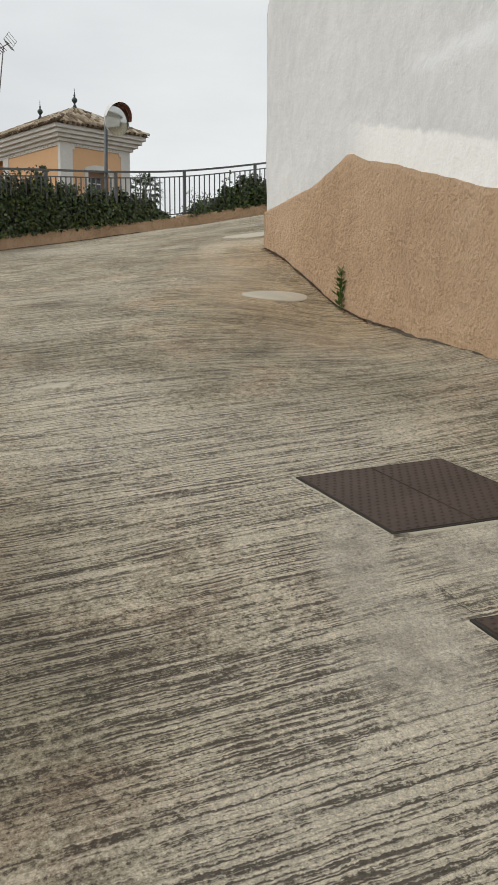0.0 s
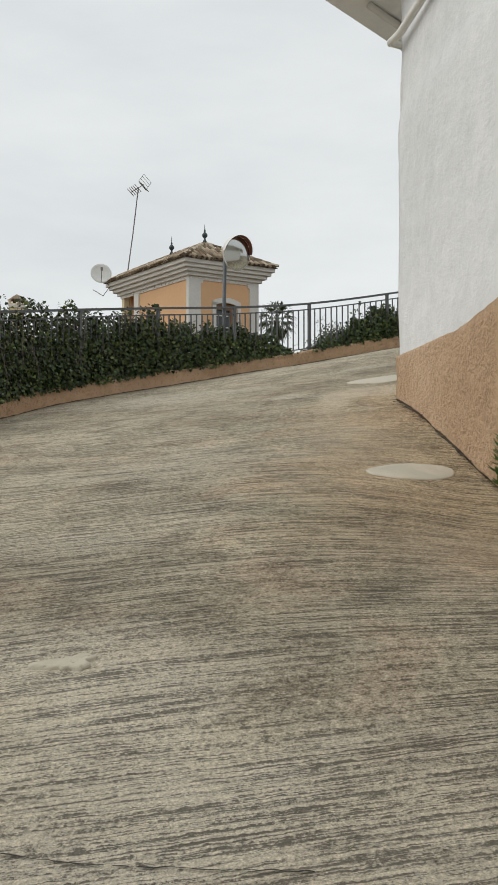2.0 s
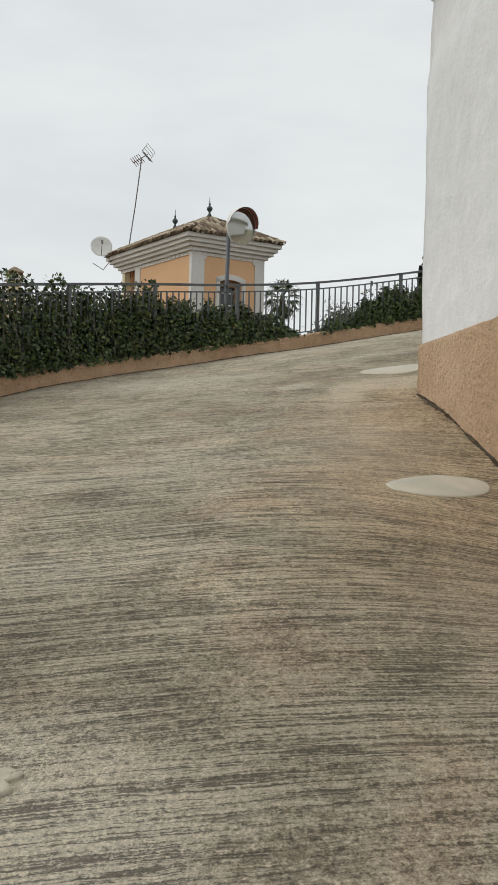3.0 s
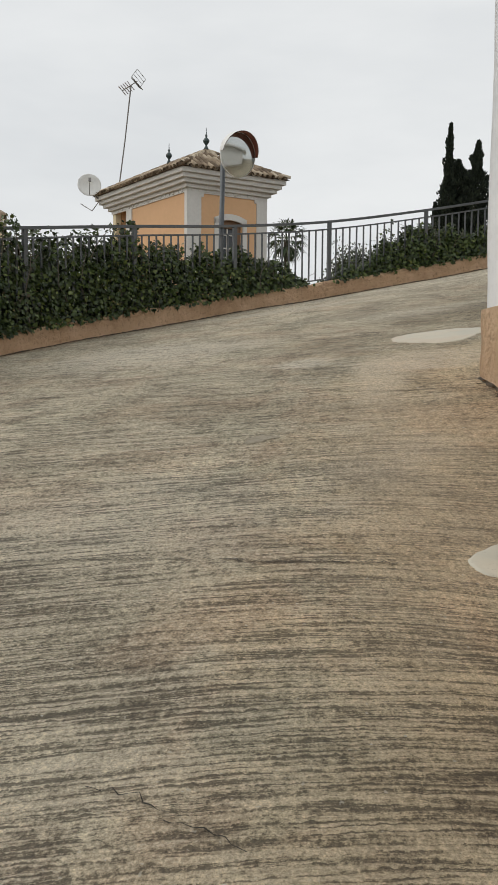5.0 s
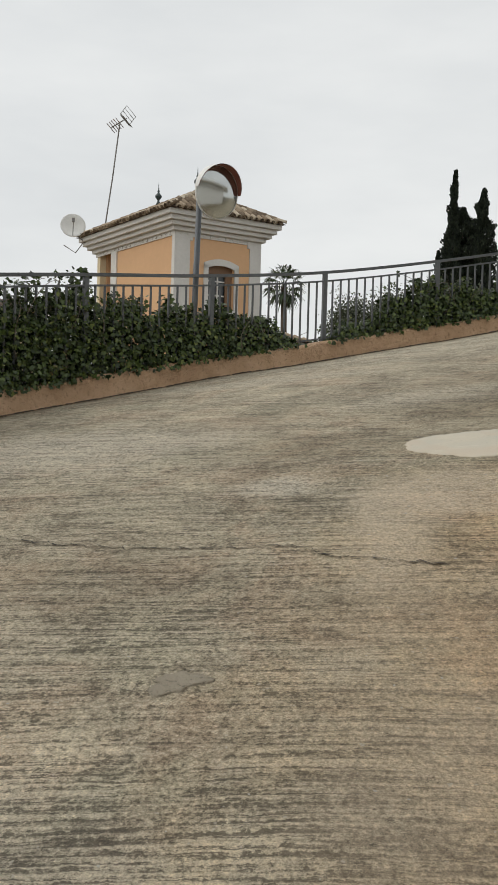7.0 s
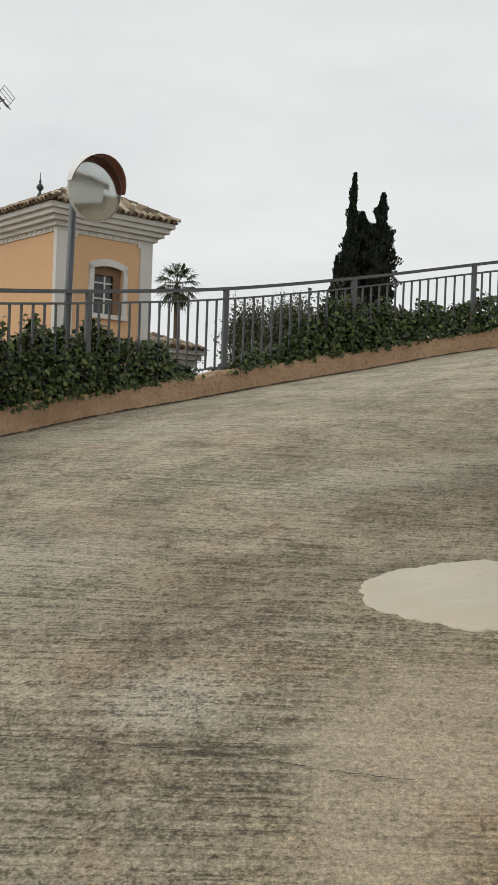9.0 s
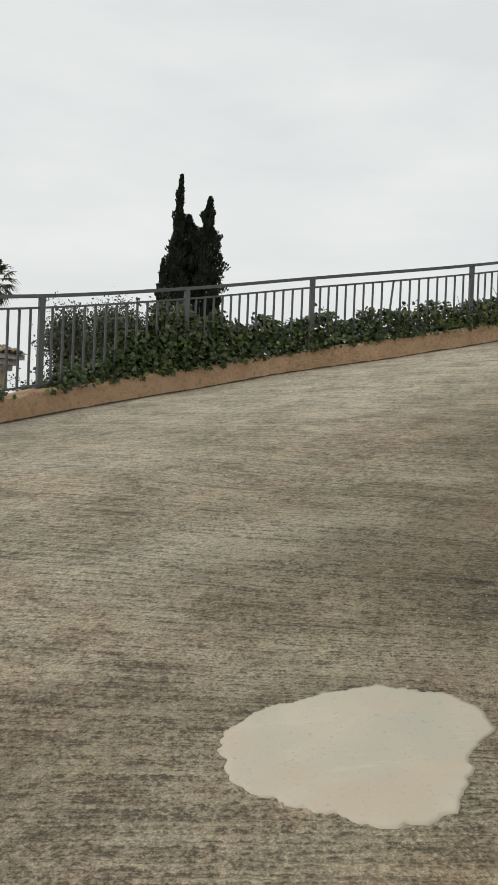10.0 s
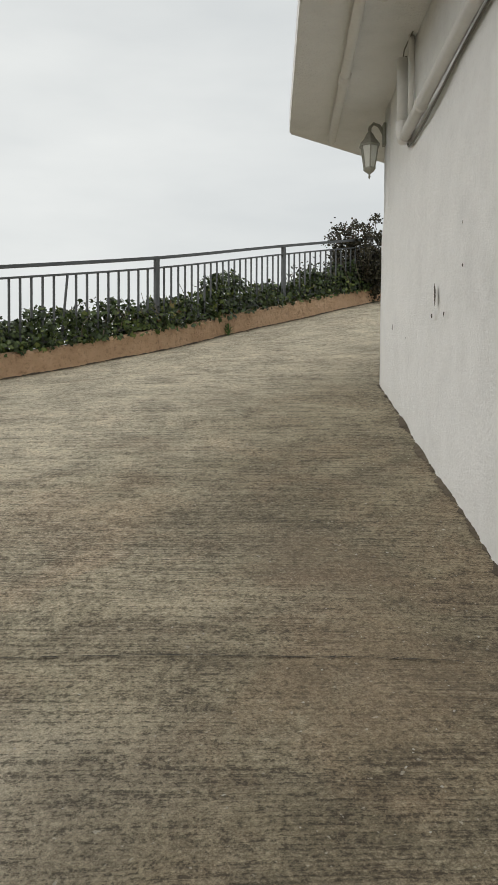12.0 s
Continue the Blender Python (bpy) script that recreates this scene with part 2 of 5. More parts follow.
    col = m.mix(m.band(lower, 0.0, 1.0, 0.62, 0.5), col, stones, "MULTIPLY")
    # damp and the soft shade of the house, both painted dark along the upper wall
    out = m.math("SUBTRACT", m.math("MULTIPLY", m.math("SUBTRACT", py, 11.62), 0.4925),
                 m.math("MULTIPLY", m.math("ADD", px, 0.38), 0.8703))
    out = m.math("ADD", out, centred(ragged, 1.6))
    damp_shade = m.math("MULTIPLY", m.band(out, 0.5, 2.2, 0.68, 0.0), m.math("MULTIPLY", m.band(py, 12.6, 14.4), m.band(py, 20.8, 18.6)))
    col = m.mix(damp_shade, col, (0.42, 0.395, 0.33), "MULTIPLY")
    # further dark ragged spots at set places
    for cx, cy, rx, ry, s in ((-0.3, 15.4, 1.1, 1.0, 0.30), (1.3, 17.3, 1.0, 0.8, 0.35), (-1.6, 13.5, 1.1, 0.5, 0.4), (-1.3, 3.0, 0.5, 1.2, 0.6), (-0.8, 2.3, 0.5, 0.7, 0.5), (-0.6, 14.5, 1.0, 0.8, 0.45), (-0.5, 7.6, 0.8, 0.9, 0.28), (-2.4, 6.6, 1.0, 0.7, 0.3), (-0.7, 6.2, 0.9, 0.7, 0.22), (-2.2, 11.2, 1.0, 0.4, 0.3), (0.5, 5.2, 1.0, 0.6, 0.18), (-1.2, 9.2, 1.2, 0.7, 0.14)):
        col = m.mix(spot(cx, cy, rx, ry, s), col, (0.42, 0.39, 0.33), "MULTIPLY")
    speck = m.band(m.noise(ob, 38.0, 2, 0.5), 0.70, 0.74)
    col = m.mix(m.math("MULTIPLY", speck, 0.5), col, (0.60, 0.56, 0.47))
    pits = m.band(m.noise(ob, 42.0, 4, 0.7), 0.35, 0.29)
    col = m.mix(m.math("MULTIPLY", pits, 0.6), col, (0.04, 0.035, 0.028))
    n1 = m.bump(strokes, 0.9, 0.017)
    n2 = m.bump(grit, 0.5, 0.004, n1)
    n3 = m.bump(mid, 0.3, 0.012, n2)
    return m.done(col, m.band(wear, 0.2, 0.8, 0.82, 0.94), n3)


def render_paint(name, low, mid_, high, relief=0.012, coarse=30.0, pits=0.35):
    """Rough rendered wall, painted."""
    m = Nodes(name)
    v = m.coords()
    big, mid, fine = m.noise(v, 0.7, 4, 0.55), m.noise(v, 5.0, 5, 0.6), m.noise(v, coarse, 6, 0.68)
    col = m.ramp(m.math("ADD", m.math("MULTIPLY", big, 0.55), m.math("MULTIPLY", mid, 0.45)), (0.32, low), (0.5, mid_), (0.68, high))
    col = m.mix(m.math("MULTIPLY", m.band(fine, 0.46, 0.33), pits), col, tuple(c * 0.5 for c in low))
    n1 = m.bump(mid, 0.6, relief * 3)
    return m.done(col, 0.9, m.bump(fine, 1.0, relief * 1.6, n1))


M = {}
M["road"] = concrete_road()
def house_white():
    """White limewash with a fresher coat low on the wall, above the ochre foot."""
    m = Nodes("house_limewash")
    v = m.coords()
    sep = m.add("SeparateXYZ")
    m.link(v, sep.inputs[0])
    py, pz = sep.outputs[1], sep.outputs[2]
    big, mid, fine = m.noise(v, 0.7, 4, 0.55), m.noise(v, 5.0, 5, 0.6), m.noise(v, 34.0, 6, 0.68)
    col = m.ramp(m.math("ADD", m.math("MULTIPLY", big, 0.55), m.math("MULTIPLY", mid, 0.45)), (0.32, (0.63, 0.645, 0.655)), (0.5, (0.71, 0.725, 0.735)), (0.68, (0.78, 0.79, 0.796)))
    edge = m.math("SUBTRACT", m.math("SUBTRACT", pz, 0.93), m.math("MULTIPLY", py, 0.29))
    edge = m.math("ADD", edge, m.math("MULTIPLY", m.math("SUBTRACT", mid, 0.5), 0.14))
    fresh = m.math("MULTIPLY", m.band(edge, 0.36, 0.31), m.band(py, 9.3, 8.4))
    col = m.mix(fresh, col, (0.90, 0.91, 0.90))
    col = m.mix(m.math("MULTIPLY", m.band(fine, 0.42, 0.32), 0.2), col, (0.42, 0.42, 0.41))
    trowel = m.noise(v, 8.0, 4, 0.6, 0.4)
    n1 = m.bump(trowel, 0.35, 0.03, m.bump(mid, 0.6, 0.03))
    return m.done(col, 0.9, m.bump(fine, 1.0, 0.006, n1))


M["house_white"] = house_white()
M["white"] = render_paint("white_limewash", (0.74, 0.745, 0.74), (0.82, 0.825, 0.82), (0.87, 0.875, 0.87), 0.008, 38.0, 0.10)
M["ochre"] = render_paint("ochre_render", (0.57, 0.38, 0.235), (0.69, 0.475, 0.30), (0.77, 0.56, 0.375), 0.034, 20.0, 0.30)
M["kerb"] = render_paint("ochre_kerb", (0.45, 0.285, 0.172), (0.58, 0.385, 0.243), (0.69, 0.475, 0.315), 0.022, 20.0, 0.45)


def trowelled_cement():
    """Smooth pale cement in uneven greys and pinks, with a few scrapes."""
    m = Nodes("pale_cement")
    v = m.coords()
    big, tone = m.noise(v, 3.2, 3, 0.5, 0.6), m.noise(v, 2.1, 3, 0.5, 0.9)
    scrape = m.noise(m.coords(scale=(4.0, 26.0, 4.0), turn=0.3), 1.0, 4, 0.6)
    fine = m.noise(v, 60.0, 4, 0.65)
    col = m.ramp(big, (0.34, (0.475, 0.455, 0.375)), (0.5, (0.53, 0.488, 0.395)), (0.66, (0.59, 0.545, 0.445)))
    col = m.mix(m.band(tone, 0.50, 0.66, 0.0, 0.55), col, (0.53, 0.445, 0.345))
    col = m.mix(m.band(scrape, 0.60, 0.72, 0.0, 0.4), col, (0.64, 0.60, 0.505))
    col = m.mix(m.band(fine, 0.42, 0.30, 0.0, 0.6), col, (0.36, 0.325, 0.26))
    return m.done(col, m.band(big, 0.3, 0.7, 0.55, 0.8), m.bump(fine, 0.4, 0.003, m.bump(big, 0.4, 0.02)))


M["patch"] = trowelled_cement()
M["iron"] = plain("grey_painted_iron", (0.105, 0.112, 0.118), 0.5, 0.2, 0.2)
M["ground"] = plain("dry_earth", (0.16, 0.13, 0.085), 0.95, 0, 0.3, 0.6, 0.02)
M["house"] = plain("apricot_paint", (0.68, 0.42, 0.235), 0.85, 0, 0.06, 2.0)
M["trim"] = plain("white_trim", (0.64, 0.625, 0.59), 0.8, 0, 0.10, 3.0)
M["cover"] = plain("rusty_cast_iron", (0.062, 0.041, 0.031), 0.65, 0.15, 0.35, 12.0, 0.003)
M["crack"] = plain("crack_dirt", (0.03, 0.027, 0.022), 0.95)

M["glass"] = Nodes("window_glass").done((0.03, 0.035, 0.04), 0.06)
M["mirror"] = Nodes("mirror_face").done((0.50, 0.515, 0.50), 0.12, None, 1.0)
M["hood_out"] = plain("white_plastic", (0.72, 0.72, 0.70), 0.5, 0, 0.05)
M["hood_in"] = plain("red_brown_plastic", (0.24, 0.085, 0.06), 0.55, 0, 0.15)
M["pole"] = plain("galvanised_pole", (0.10, 0.11, 0.12), 0.5, 0.5, 0.2)
M["bronze"] = plain("green_ceramic", (0.03, 0.05, 0.05), 0.3)
M["dish"] = plain("dish_paint", (0.74, 0.74, 0.71), 0.5)
M["alu"] = plain("weathered_aluminium", (0.22, 0.21, 0.20), 0.5, 0.5)
M["rust"] = plain("rusty_aerial", (0.22, 0.10, 0.075), 0.7, 0.3, 0.3)
M["pipe"] = plain("white_painted_pipe", (0.74, 0.73, 0.70), 0.6, 0, 0.08, 6.0, 0.002)
M["cable"] = plain("grey_cable", (0.15, 0.145, 0.13), 0.7)
M["lantern"] = plain("patinated_lantern", (0.30, 0.30, 0.26), 0.55, 0.3, 0.3)
M["chip"] = plain("bare_plaster", (0.085, 0.078, 0.068), 0.95, 0, 0.3, 30.0)
M["dirt"] = plain("wall_foot_dirt", (0.085, 0.068, 0.048), 0.97, 0, 0.5, 20.0)
M["cream"] = plain("cream_paint", (0.70, 0.60, 0.40), 0.85, 0, 0.06, 2.0)
M["stone"] = plain("pale_stone_chips", (0.50, 0.475, 0.42), 0.9, 0, 0.2)


def islands(name, stops, rough=0.55):
    """Leaves or tiles: a colour for each piece."""
    m = Nodes(name)
    g = m.add("NewGeometry")
    v = m.coords()
    f = m.math("ADD", m.math("MULTIPLY", g.outputs["Random Per Island"], 0.8), m.math("MULTIPLY", m.noise(v, 1.4, 3), 0.3))
    col = m.ramp(f, *stops)
    m.bsdf.inputs["Specular IOR Level"].default_value = 0.35
    return m.done(col, rough)


M["ivy"] = islands("ivy_leaves", ((0.1, (0.016, 0.026, 0.009)), (0.5, (0.038, 0.061, 0.017)), (0.84, (0.078, 0.112, 0.028)), (0.96, (0.16, 0.19, 0.05)), (1.0, (0.20, 0.12, 0.06))), 0.38)
M["bush"] = islands("dark_shrub_leaves", ((0.1, (0.016, 0.014, 0.010)), (0.5, (0.035, 0.033, 0.02)), (0.9, (0.07, 0.065, 0.035)), (1.0, (0.10, 0.05, 0.04))), 0.6)
M["cypress"] = islands("cypress_needles", ((0.1, (0.008, 0.013, 0.009)), (0.6, (0.018, 0.027, 0.016)), (1.0, (0.04, 0.052, 0.028))), 0.8)
M["olive"] = islands("grey_green_leaves", ((0.1, (0.036, 0.046, 0.028)), (0.5, (0.075, 0.090, 0.053)), (1.0, (0.135, 0.15, 0.09))), 0.6)
M["palm"] = islands("palm_fronds", ((0.1, (0.03, 0.05, 0.025)), (0.6, (0.055, 0.085, 0.04)), (1.0, (0.12, 0.13, 0.07))), 0.6)
M["weed"] = islands("weed_leaves", ((0.1, (0.06, 0.12, 0.035)), (0.6, (0.10, 0.19, 0.055)), (1.0, (0.17, 0.25, 0.08))), 0.6)
M["twig"] = plain("grey_twigs", (0.15, 0.125, 0.098), 0.9, 0, 0.3)
M["bark"] = plain("rough_bark", (0.085, 0.065, 0.048), 0.95, 0, 0.3, 6.0, 0.02)
M["litter"] = islands("dry_litter", ((0.1, (0.06, 0.035, 0.02)), (0.6, (0.16, 0.085, 0.04)), (1.0, (0.26, 0.17, 0.09))), 0.9)


def tile_clay():
    m = Nodes("roof_tile_clay")
    info = m.add("ObjectInfo")
    v = m.coords()
    f = m.math("ADD", m.math("MULTIPLY", info.outputs["Random"], 0.75), m.math("MULTIPLY", m.noise(v, 9.0, 4), 0.3))
    col = m.ramp(f, (0.12, (0.11, 0.080, 0.055)), (0.4, (0.25, 0.185, 0.125)), (0.68, (0.42, 0.335, 0.24)), (0.95, (0.68, 0.60, 0.47)))
    return m.done(col, 0.9, m.bump(m.noise(v, 40.0, 4), 0.5, 0.01))


M["tile"] = tile_clay()

# ---- mesh helpers ----


def mesh_of(name, verts, faces, mat, smooth=False):
    me = bpy.data.meshes.new(name)
    me.from_pydata([tuple(map(float, v)) for v in verts], [], [tuple(map(int, f)) for f in faces])
    me.update()
    me.materials.append(mat)
    if smooth:
        me.shade_smooth()
    return me


def origin(ob):
    p = Vector(ob.location)
    while ob.parent:
        ob = ob.parent
        p += Vector(ob.location)
    return p


def thing(name, base, label, category, group="", kind=""):
    """A top-level Empty at its base."""
    ob = new(name)
    ob.location = base
    return tagged(ob, label, category, group, kind)


def part(name, bm, mat, parent=None, label="", smooth=False):
    """One mesh object, from a bmesh in world metres, under a thing or a part."""
    me = bpy.data.meshes.new(name)
    bmesh.ops.recalc_face_normals(bm, faces=bm.faces)
    bm.to_mesh(me)
    bm.free()
    if mat:
        me.materials.append(mat)
    if smooth:
        me.shade_smooth()
    return place(name, me, parent, label)


def place(name, me, parent=None, label=""):
    ob = new(name, me)
    if parent:
        me.transform(Matrix.Translation(-origin(parent)))
        ob.parent = parent
    return tagged(ob, label)


def bm_box(cx, cy, cz, sx, sy, sz, turn=0.0, bevel=0.0):
    bm = bmesh.new()
    bmesh.ops.create_cube(bm, size=1)
    bmesh.ops.scale(bm, vec=(sx, sy, sz), verts=bm.verts)
    if bevel:
        bmesh.ops.bevel(bm, geom=bm.edges[:], offset=bevel, segments=2, affect="EDGES", profile=0.5)
    bmesh.ops.rotate(bm, cent=(0, 0, 0), matrix=Matrix.Rotation(turn, 3, "Z"), verts=bm.verts)
    bmesh.ops.translate(bm, vec=(cx, cy, cz), verts=bm.verts)
    return bm


def bm_sweep(path, profile, closed_ends=True, up=Vector((0, 0, 1))):
    """A profile of (side, up) pairs swept along a path of points, kept upright."""
    bm = bmesh.new()
    path = [Vector(p) for p in path]
    rings = []
    for i, p in enumerate(path):
        d = (path[min(i + 1, len(path) - 1)] - path[max(i - 1, 0)]).normalized()
        side = d.cross(up).normalized()
        top = side.cross(d).normalized()
        rings.append([bm.verts.new(p + side * a + top * b) for a, b in profile])
    n = len(profile)
    for r, s in zip(rings, rings[1:]):
        for k in range(n):
            bm.faces.new((r[k], r[(k + 1) % n], s[(k + 1) % n], s[k]))
    if closed_ends:
        bm.faces.new(rings[0])
        bm.faces.new(rings[-1][::-1])
    return bm


def ring(radius, n=12):
    return [(radius * math.cos(2 * math.pi * k / n), radius * math.sin(2 * math.pi * k / n)) for k in range(n)]


def bm_tube(path, radius, n=10):
    """A round tube along any path; radius may be a list."""
    bm = bmesh.new()
    path = [Vector(p) for p in path]
    rads = radius if isinstance(radius, (list, tuple)) else [radius] * len(path)
    rings, side = [], None
    for i, p in enumerate(path):
        d = (path[min(i + 1, len(path) - 1)] - path[max(i - 1, 0)]).normalized()
        if side is None:
            side = d.orthogonal().normalized()
        side = (side - d * side.dot(d)).normalized()
        top = d.cross(side)
        rings.append([bm.verts.new(p + side * a * rads[i] + top * b * rads[i]) for a, b in ring(1, n)])
    for r, s in zip(rings, rings[1:]):
        for k in range(n):
            bm.faces.new((r[k], r[(k + 1) % n], s[(k + 1) % n], s[k]))
    bm.faces.new(rings[0])
    bm.faces.new(rings[-1][::-1])
    return bm


def bm_lathe(cx, cy, cz, outline, n=16):
    """Turned shape from (radius, height) pairs."""
    bm = bmesh.new()
    rings = [[bm.verts.new((cx + r * math.cos(2 * math.pi * k / n), cy + r * math.sin(2 * math.pi * k / n), cz + h)) for k in range(n)] for r, h in outline]
    for r, s in zip(rings, rings[1:]):
        for k in range(n):
            bm.faces.new((r[k], r[(k + 1) % n], s[(k + 1) % n], s[k]))
    bm.faces.new(rings[0])
    bm.faces.new(rings[-1][::-1])
    return bm


def bm_poly(points, low, high):
    """An upright prism over a plan polygon; low and high may be numbers or functions of the plan place."""
    bm = bmesh.new()
    f = lambda h, x, y: h(x, y) if callable(h) else h  # noqa: E731
    a = [bm.verts.new((x, y, f(low, x, y))) for x, y in points]
    b = [bm.verts.new((x, y, f(high, x, y))) for x, y in points]
    n = len(points)
    for k in range(n):
        bm.faces.new((a[k], a[(k + 1) % n], b[(k + 1) % n], b[k]))
    bm.faces.new(a[::-1])
    bm.faces.new(b)
    return bm


# ---- the ground and the road ----


def hill(x, y):
    return np.clip(0.17 * np.asarray(y, float) - 1.6, -2.9, 2.2) + 0 * np.asarray(x, float)


def grid_mesh(name, xs, ys, height, mat):
    gx, gy = np.meshgrid(xs, ys)
    v = np.stack([gx, gy, height(gx, gy)], -1).reshape(-1, 3)
    nx, ny = len(xs), len(ys)
    i = (np.arange(ny - 1)[:, None] * nx + np.arange(nx - 1)).ravel()
    return mesh_of(name, v.tolist(), np.stack([i, i + 1, i + nx + 1, i + nx], 1).tolist(), mat, True)


edge = np.r_[-3000, -1000, -400, -150, -60, np.linspace(-30, 60, 46), 100, 250, 600, 1500, 3000]
tagged(new("ground", grid_mesh("ground", edge, edge, lambda x, y: hill(x, y) - np.where(np.hypot(x, y) > 120, 6, 0), M["ground"])), "dry earth of the hillside below the road", "ground", kind="structure")


GROOVE_Y, GROOVE_A = (-10, 1, 3, 5, 8, 10, 12, 13, 14.5, 16, 26), (21, 21, 19, 15, 14, 8, -2, -10, -25, -31, -31)


def groove_v(x, y):
    """Runs on along the way; constant along a broom stroke."""
    xc = np.clip(x, -4, 4)
    y0 = y.copy()
    for _ in range(30):
        y0 = 0.5 * y0 + 0.5 * (y - xc * np.tan(np.radians(np.interp(y0, GROOVE_Y, GROOVE_A))))
    return y0


def make_road():
    """The road's sheet up to the kerb, with a thickness at its foot."""
    kerb = np.concatenate([[[-6.2, -14.0]], FENCE[:, :2] + SIDE * 0.02])
    ys = np.arange(-14, 28.01, 0.14)
    xs = np.arange(-7, 10.01, 0.14)
    gx, gy = np.meshgrid(xs, ys)
    rough = np.zeros_like(gx)
    for k, (fx, fy, am) in enumerate(((0.9, 1.3, 0.010), (2.1, 1.7, 0.006), (4.7, 5.3, 0.003))):
        rough += am * np.sin(fx * gx + 1.7 * k + np.sin(fy * gy)) * np.cos(fy * gy + 0.6 * k)
    gzv = gz(gx, gy) + rough
    # keep the cells on the road's side of the kerb
    cx, cy = (gx[:-1, :-1] + 0.07), (gy[:-1, :-1] + 0.07)
    inside = np.zeros(cx.shape, bool)
    poly = np.vstack([kerb, [[10, 25.6], [10, -14]]])
    j = len(poly) - 1
    for i in range(len(poly)):
        (x1, y1), (x2, y2) = poly[i], poly[j]
        cross = ((y1 > cy) != (y2 > cy)) & (cx < (x2 - x1) * (cy - y1) / (y2 - y1 + 1e-12) + x1)
        inside ^= cross
        j = i
    nx = len(xs)
    idx = (np.arange(len(ys) - 1)[:, None] * nx + np.arange(nx - 1))[inside]
    faces = np.stack([idx, idx + 1, idx + nx + 1, idx + nx], 1)
    v = np.stack([gx, gy, gzv], -1).reshape(-1, 3)
    used = np.unique(faces)
    remap = np.full(len(v), -1)
    remap[used] = np.arange(len(used))
    me = mesh_of("road", v[used].tolist(), remap[faces].tolist(), M["road"], True)
    uv = me.uv_layers.new(name="groove")
    gv = groove_v(gx, gy).reshape(-1)[used]
    loops = np.empty(len(me.loops), int)
    me.loops.foreach_get("vertex_index", loops)
    uv.data.foreach_set("uv", np.stack([v[used][loops, 0], gv[loops]], 1).astype(np.float32).ravel())
    ob = tagged(new("road", me), "steep brushed concrete road with dirt in its grooves", "road", kind="structure")
    solid = ob.modifiers.new("thickness", "SOLIDIFY")
    solid.thickness, solid.offset = 1.2, -1
    return ob


road = make_road()

# ---- the kerb and its railing ----
KERB_H = 0.27


def kerb_top(x, y):
    return float(gz(x, y)) + KERB_H


def make_kerb():
    bm = bmesh.new()
    rings = []
    for s in np.concatenate([np.linspace(-12.6, -0.2, 45), np.linspace(0, 10, 181)]):
        x0, y0, _, _ = on_fence(s, 0.12)
        x1, y1, _, _ = on_fence(s, -0.16)
        zf = float(gz(x0, y0))
        top = zf + KERB_H + 0.008 * math.sin(9 * s) + 0.006 * math.sin(23 * s)
        rows = ((x0, y0, zf - 0.3), (x0, y0, top - 0.03), (x0 * 0.9 + x1 * 0.1, y0 * 0.9 + y1 * 0.1, top), (x1, y1, top), (x1, y1, zf - 2.5))
        rings.append([bm.verts.new(r) for r in rows])
    for r, q in zip(rings, rings[1:]):
        for k in range(4):
            bm.faces.new((r[k], q[k], q[k + 1], r[k + 1]))
        bm.faces.new((r[4], q[4], q[0], r[0]))
    bm.faces.new(rings[0])
    bm.faces.new(rings[-1][::-1])
    ob = part("kerb", bm, M["kerb"])
    return tagged(ob, "low ochre rendered kerb wall along the road", "kerb", kind="structure")


make_kerb()


def make_railing():
    x, y = POSTS[5]
    rail = thing("railing", (x, y, kerb_top(x, y)), "grey painted iron railing standing on the ochre kerb", "railing")
    line = [on_fence(s) for s in np.linspace(0, 10, 161)]
    flat = lambda w, h: [(-w, -h), (w, -h), (w, h), (-w, h)]  # noqa: E731
    part("handrail", bm_sweep([(p[0], p[1], p[2]) for p in line], flat(0.026, 0.019)), M["iron"], rail)
    part("upper_rail", bm_sweep([(p[0], p[1], p[2] - 0.125) for p in line], flat(0.018, 0.011)), M["iron"], rail)
    part("lower_rail", bm_sweep([(p[0], p[1], kerb_top(p[0], p[1]) + 0.05) for p in line], flat(0.018, 0.011)), M["iron"], rail)
    for s in range(11):
        px, py, pz, t = on_fence(min(s, 9.99))
        low = kerb_top(px, py) - 0.02
        part("post", bm_box(px, py, (pz - 0.012 + low) / 2, 0.068, 0.045, pz - 0.012 - low, math.atan2(t[1], t[0]), 0.004), M["iron"], rail)
    for s, n in zip(range(10), (14, 14, 14, 14, 14, 14, 14, 18, 21, 21)):
        for k in range(1, n):
            px, py, pz, t = on_fence(s + k / n)
            low = kerb_top(px, py) + 0.045
            bm = bm_box(px, py, (pz - 0.13 + low) / 2, 0.026, 0.014, pz - 0.13 - low, math.atan2(t[1], t[0]))
            if s == 7 and k == 9:  # one bent bar
                for v in bm.verts:
                    d = (v.co.z - low) / (pz - low) - 0.5
                    v.co.x += 0.09 * d * t[0]
                    v.co.y += 0.09 * d * t[1]
            part("baluster", bm, M["iron"], rail)


make_railing()

# ---- the white building ----
along = Vector((WALL_FAR[0] - WALL_CORNER[0], WALL_FAR[1] - WALL_CORNER[1], 0)).normalized()
outward = Vector((-along.y, along.x, 0))
ROOF_Z = 7.6


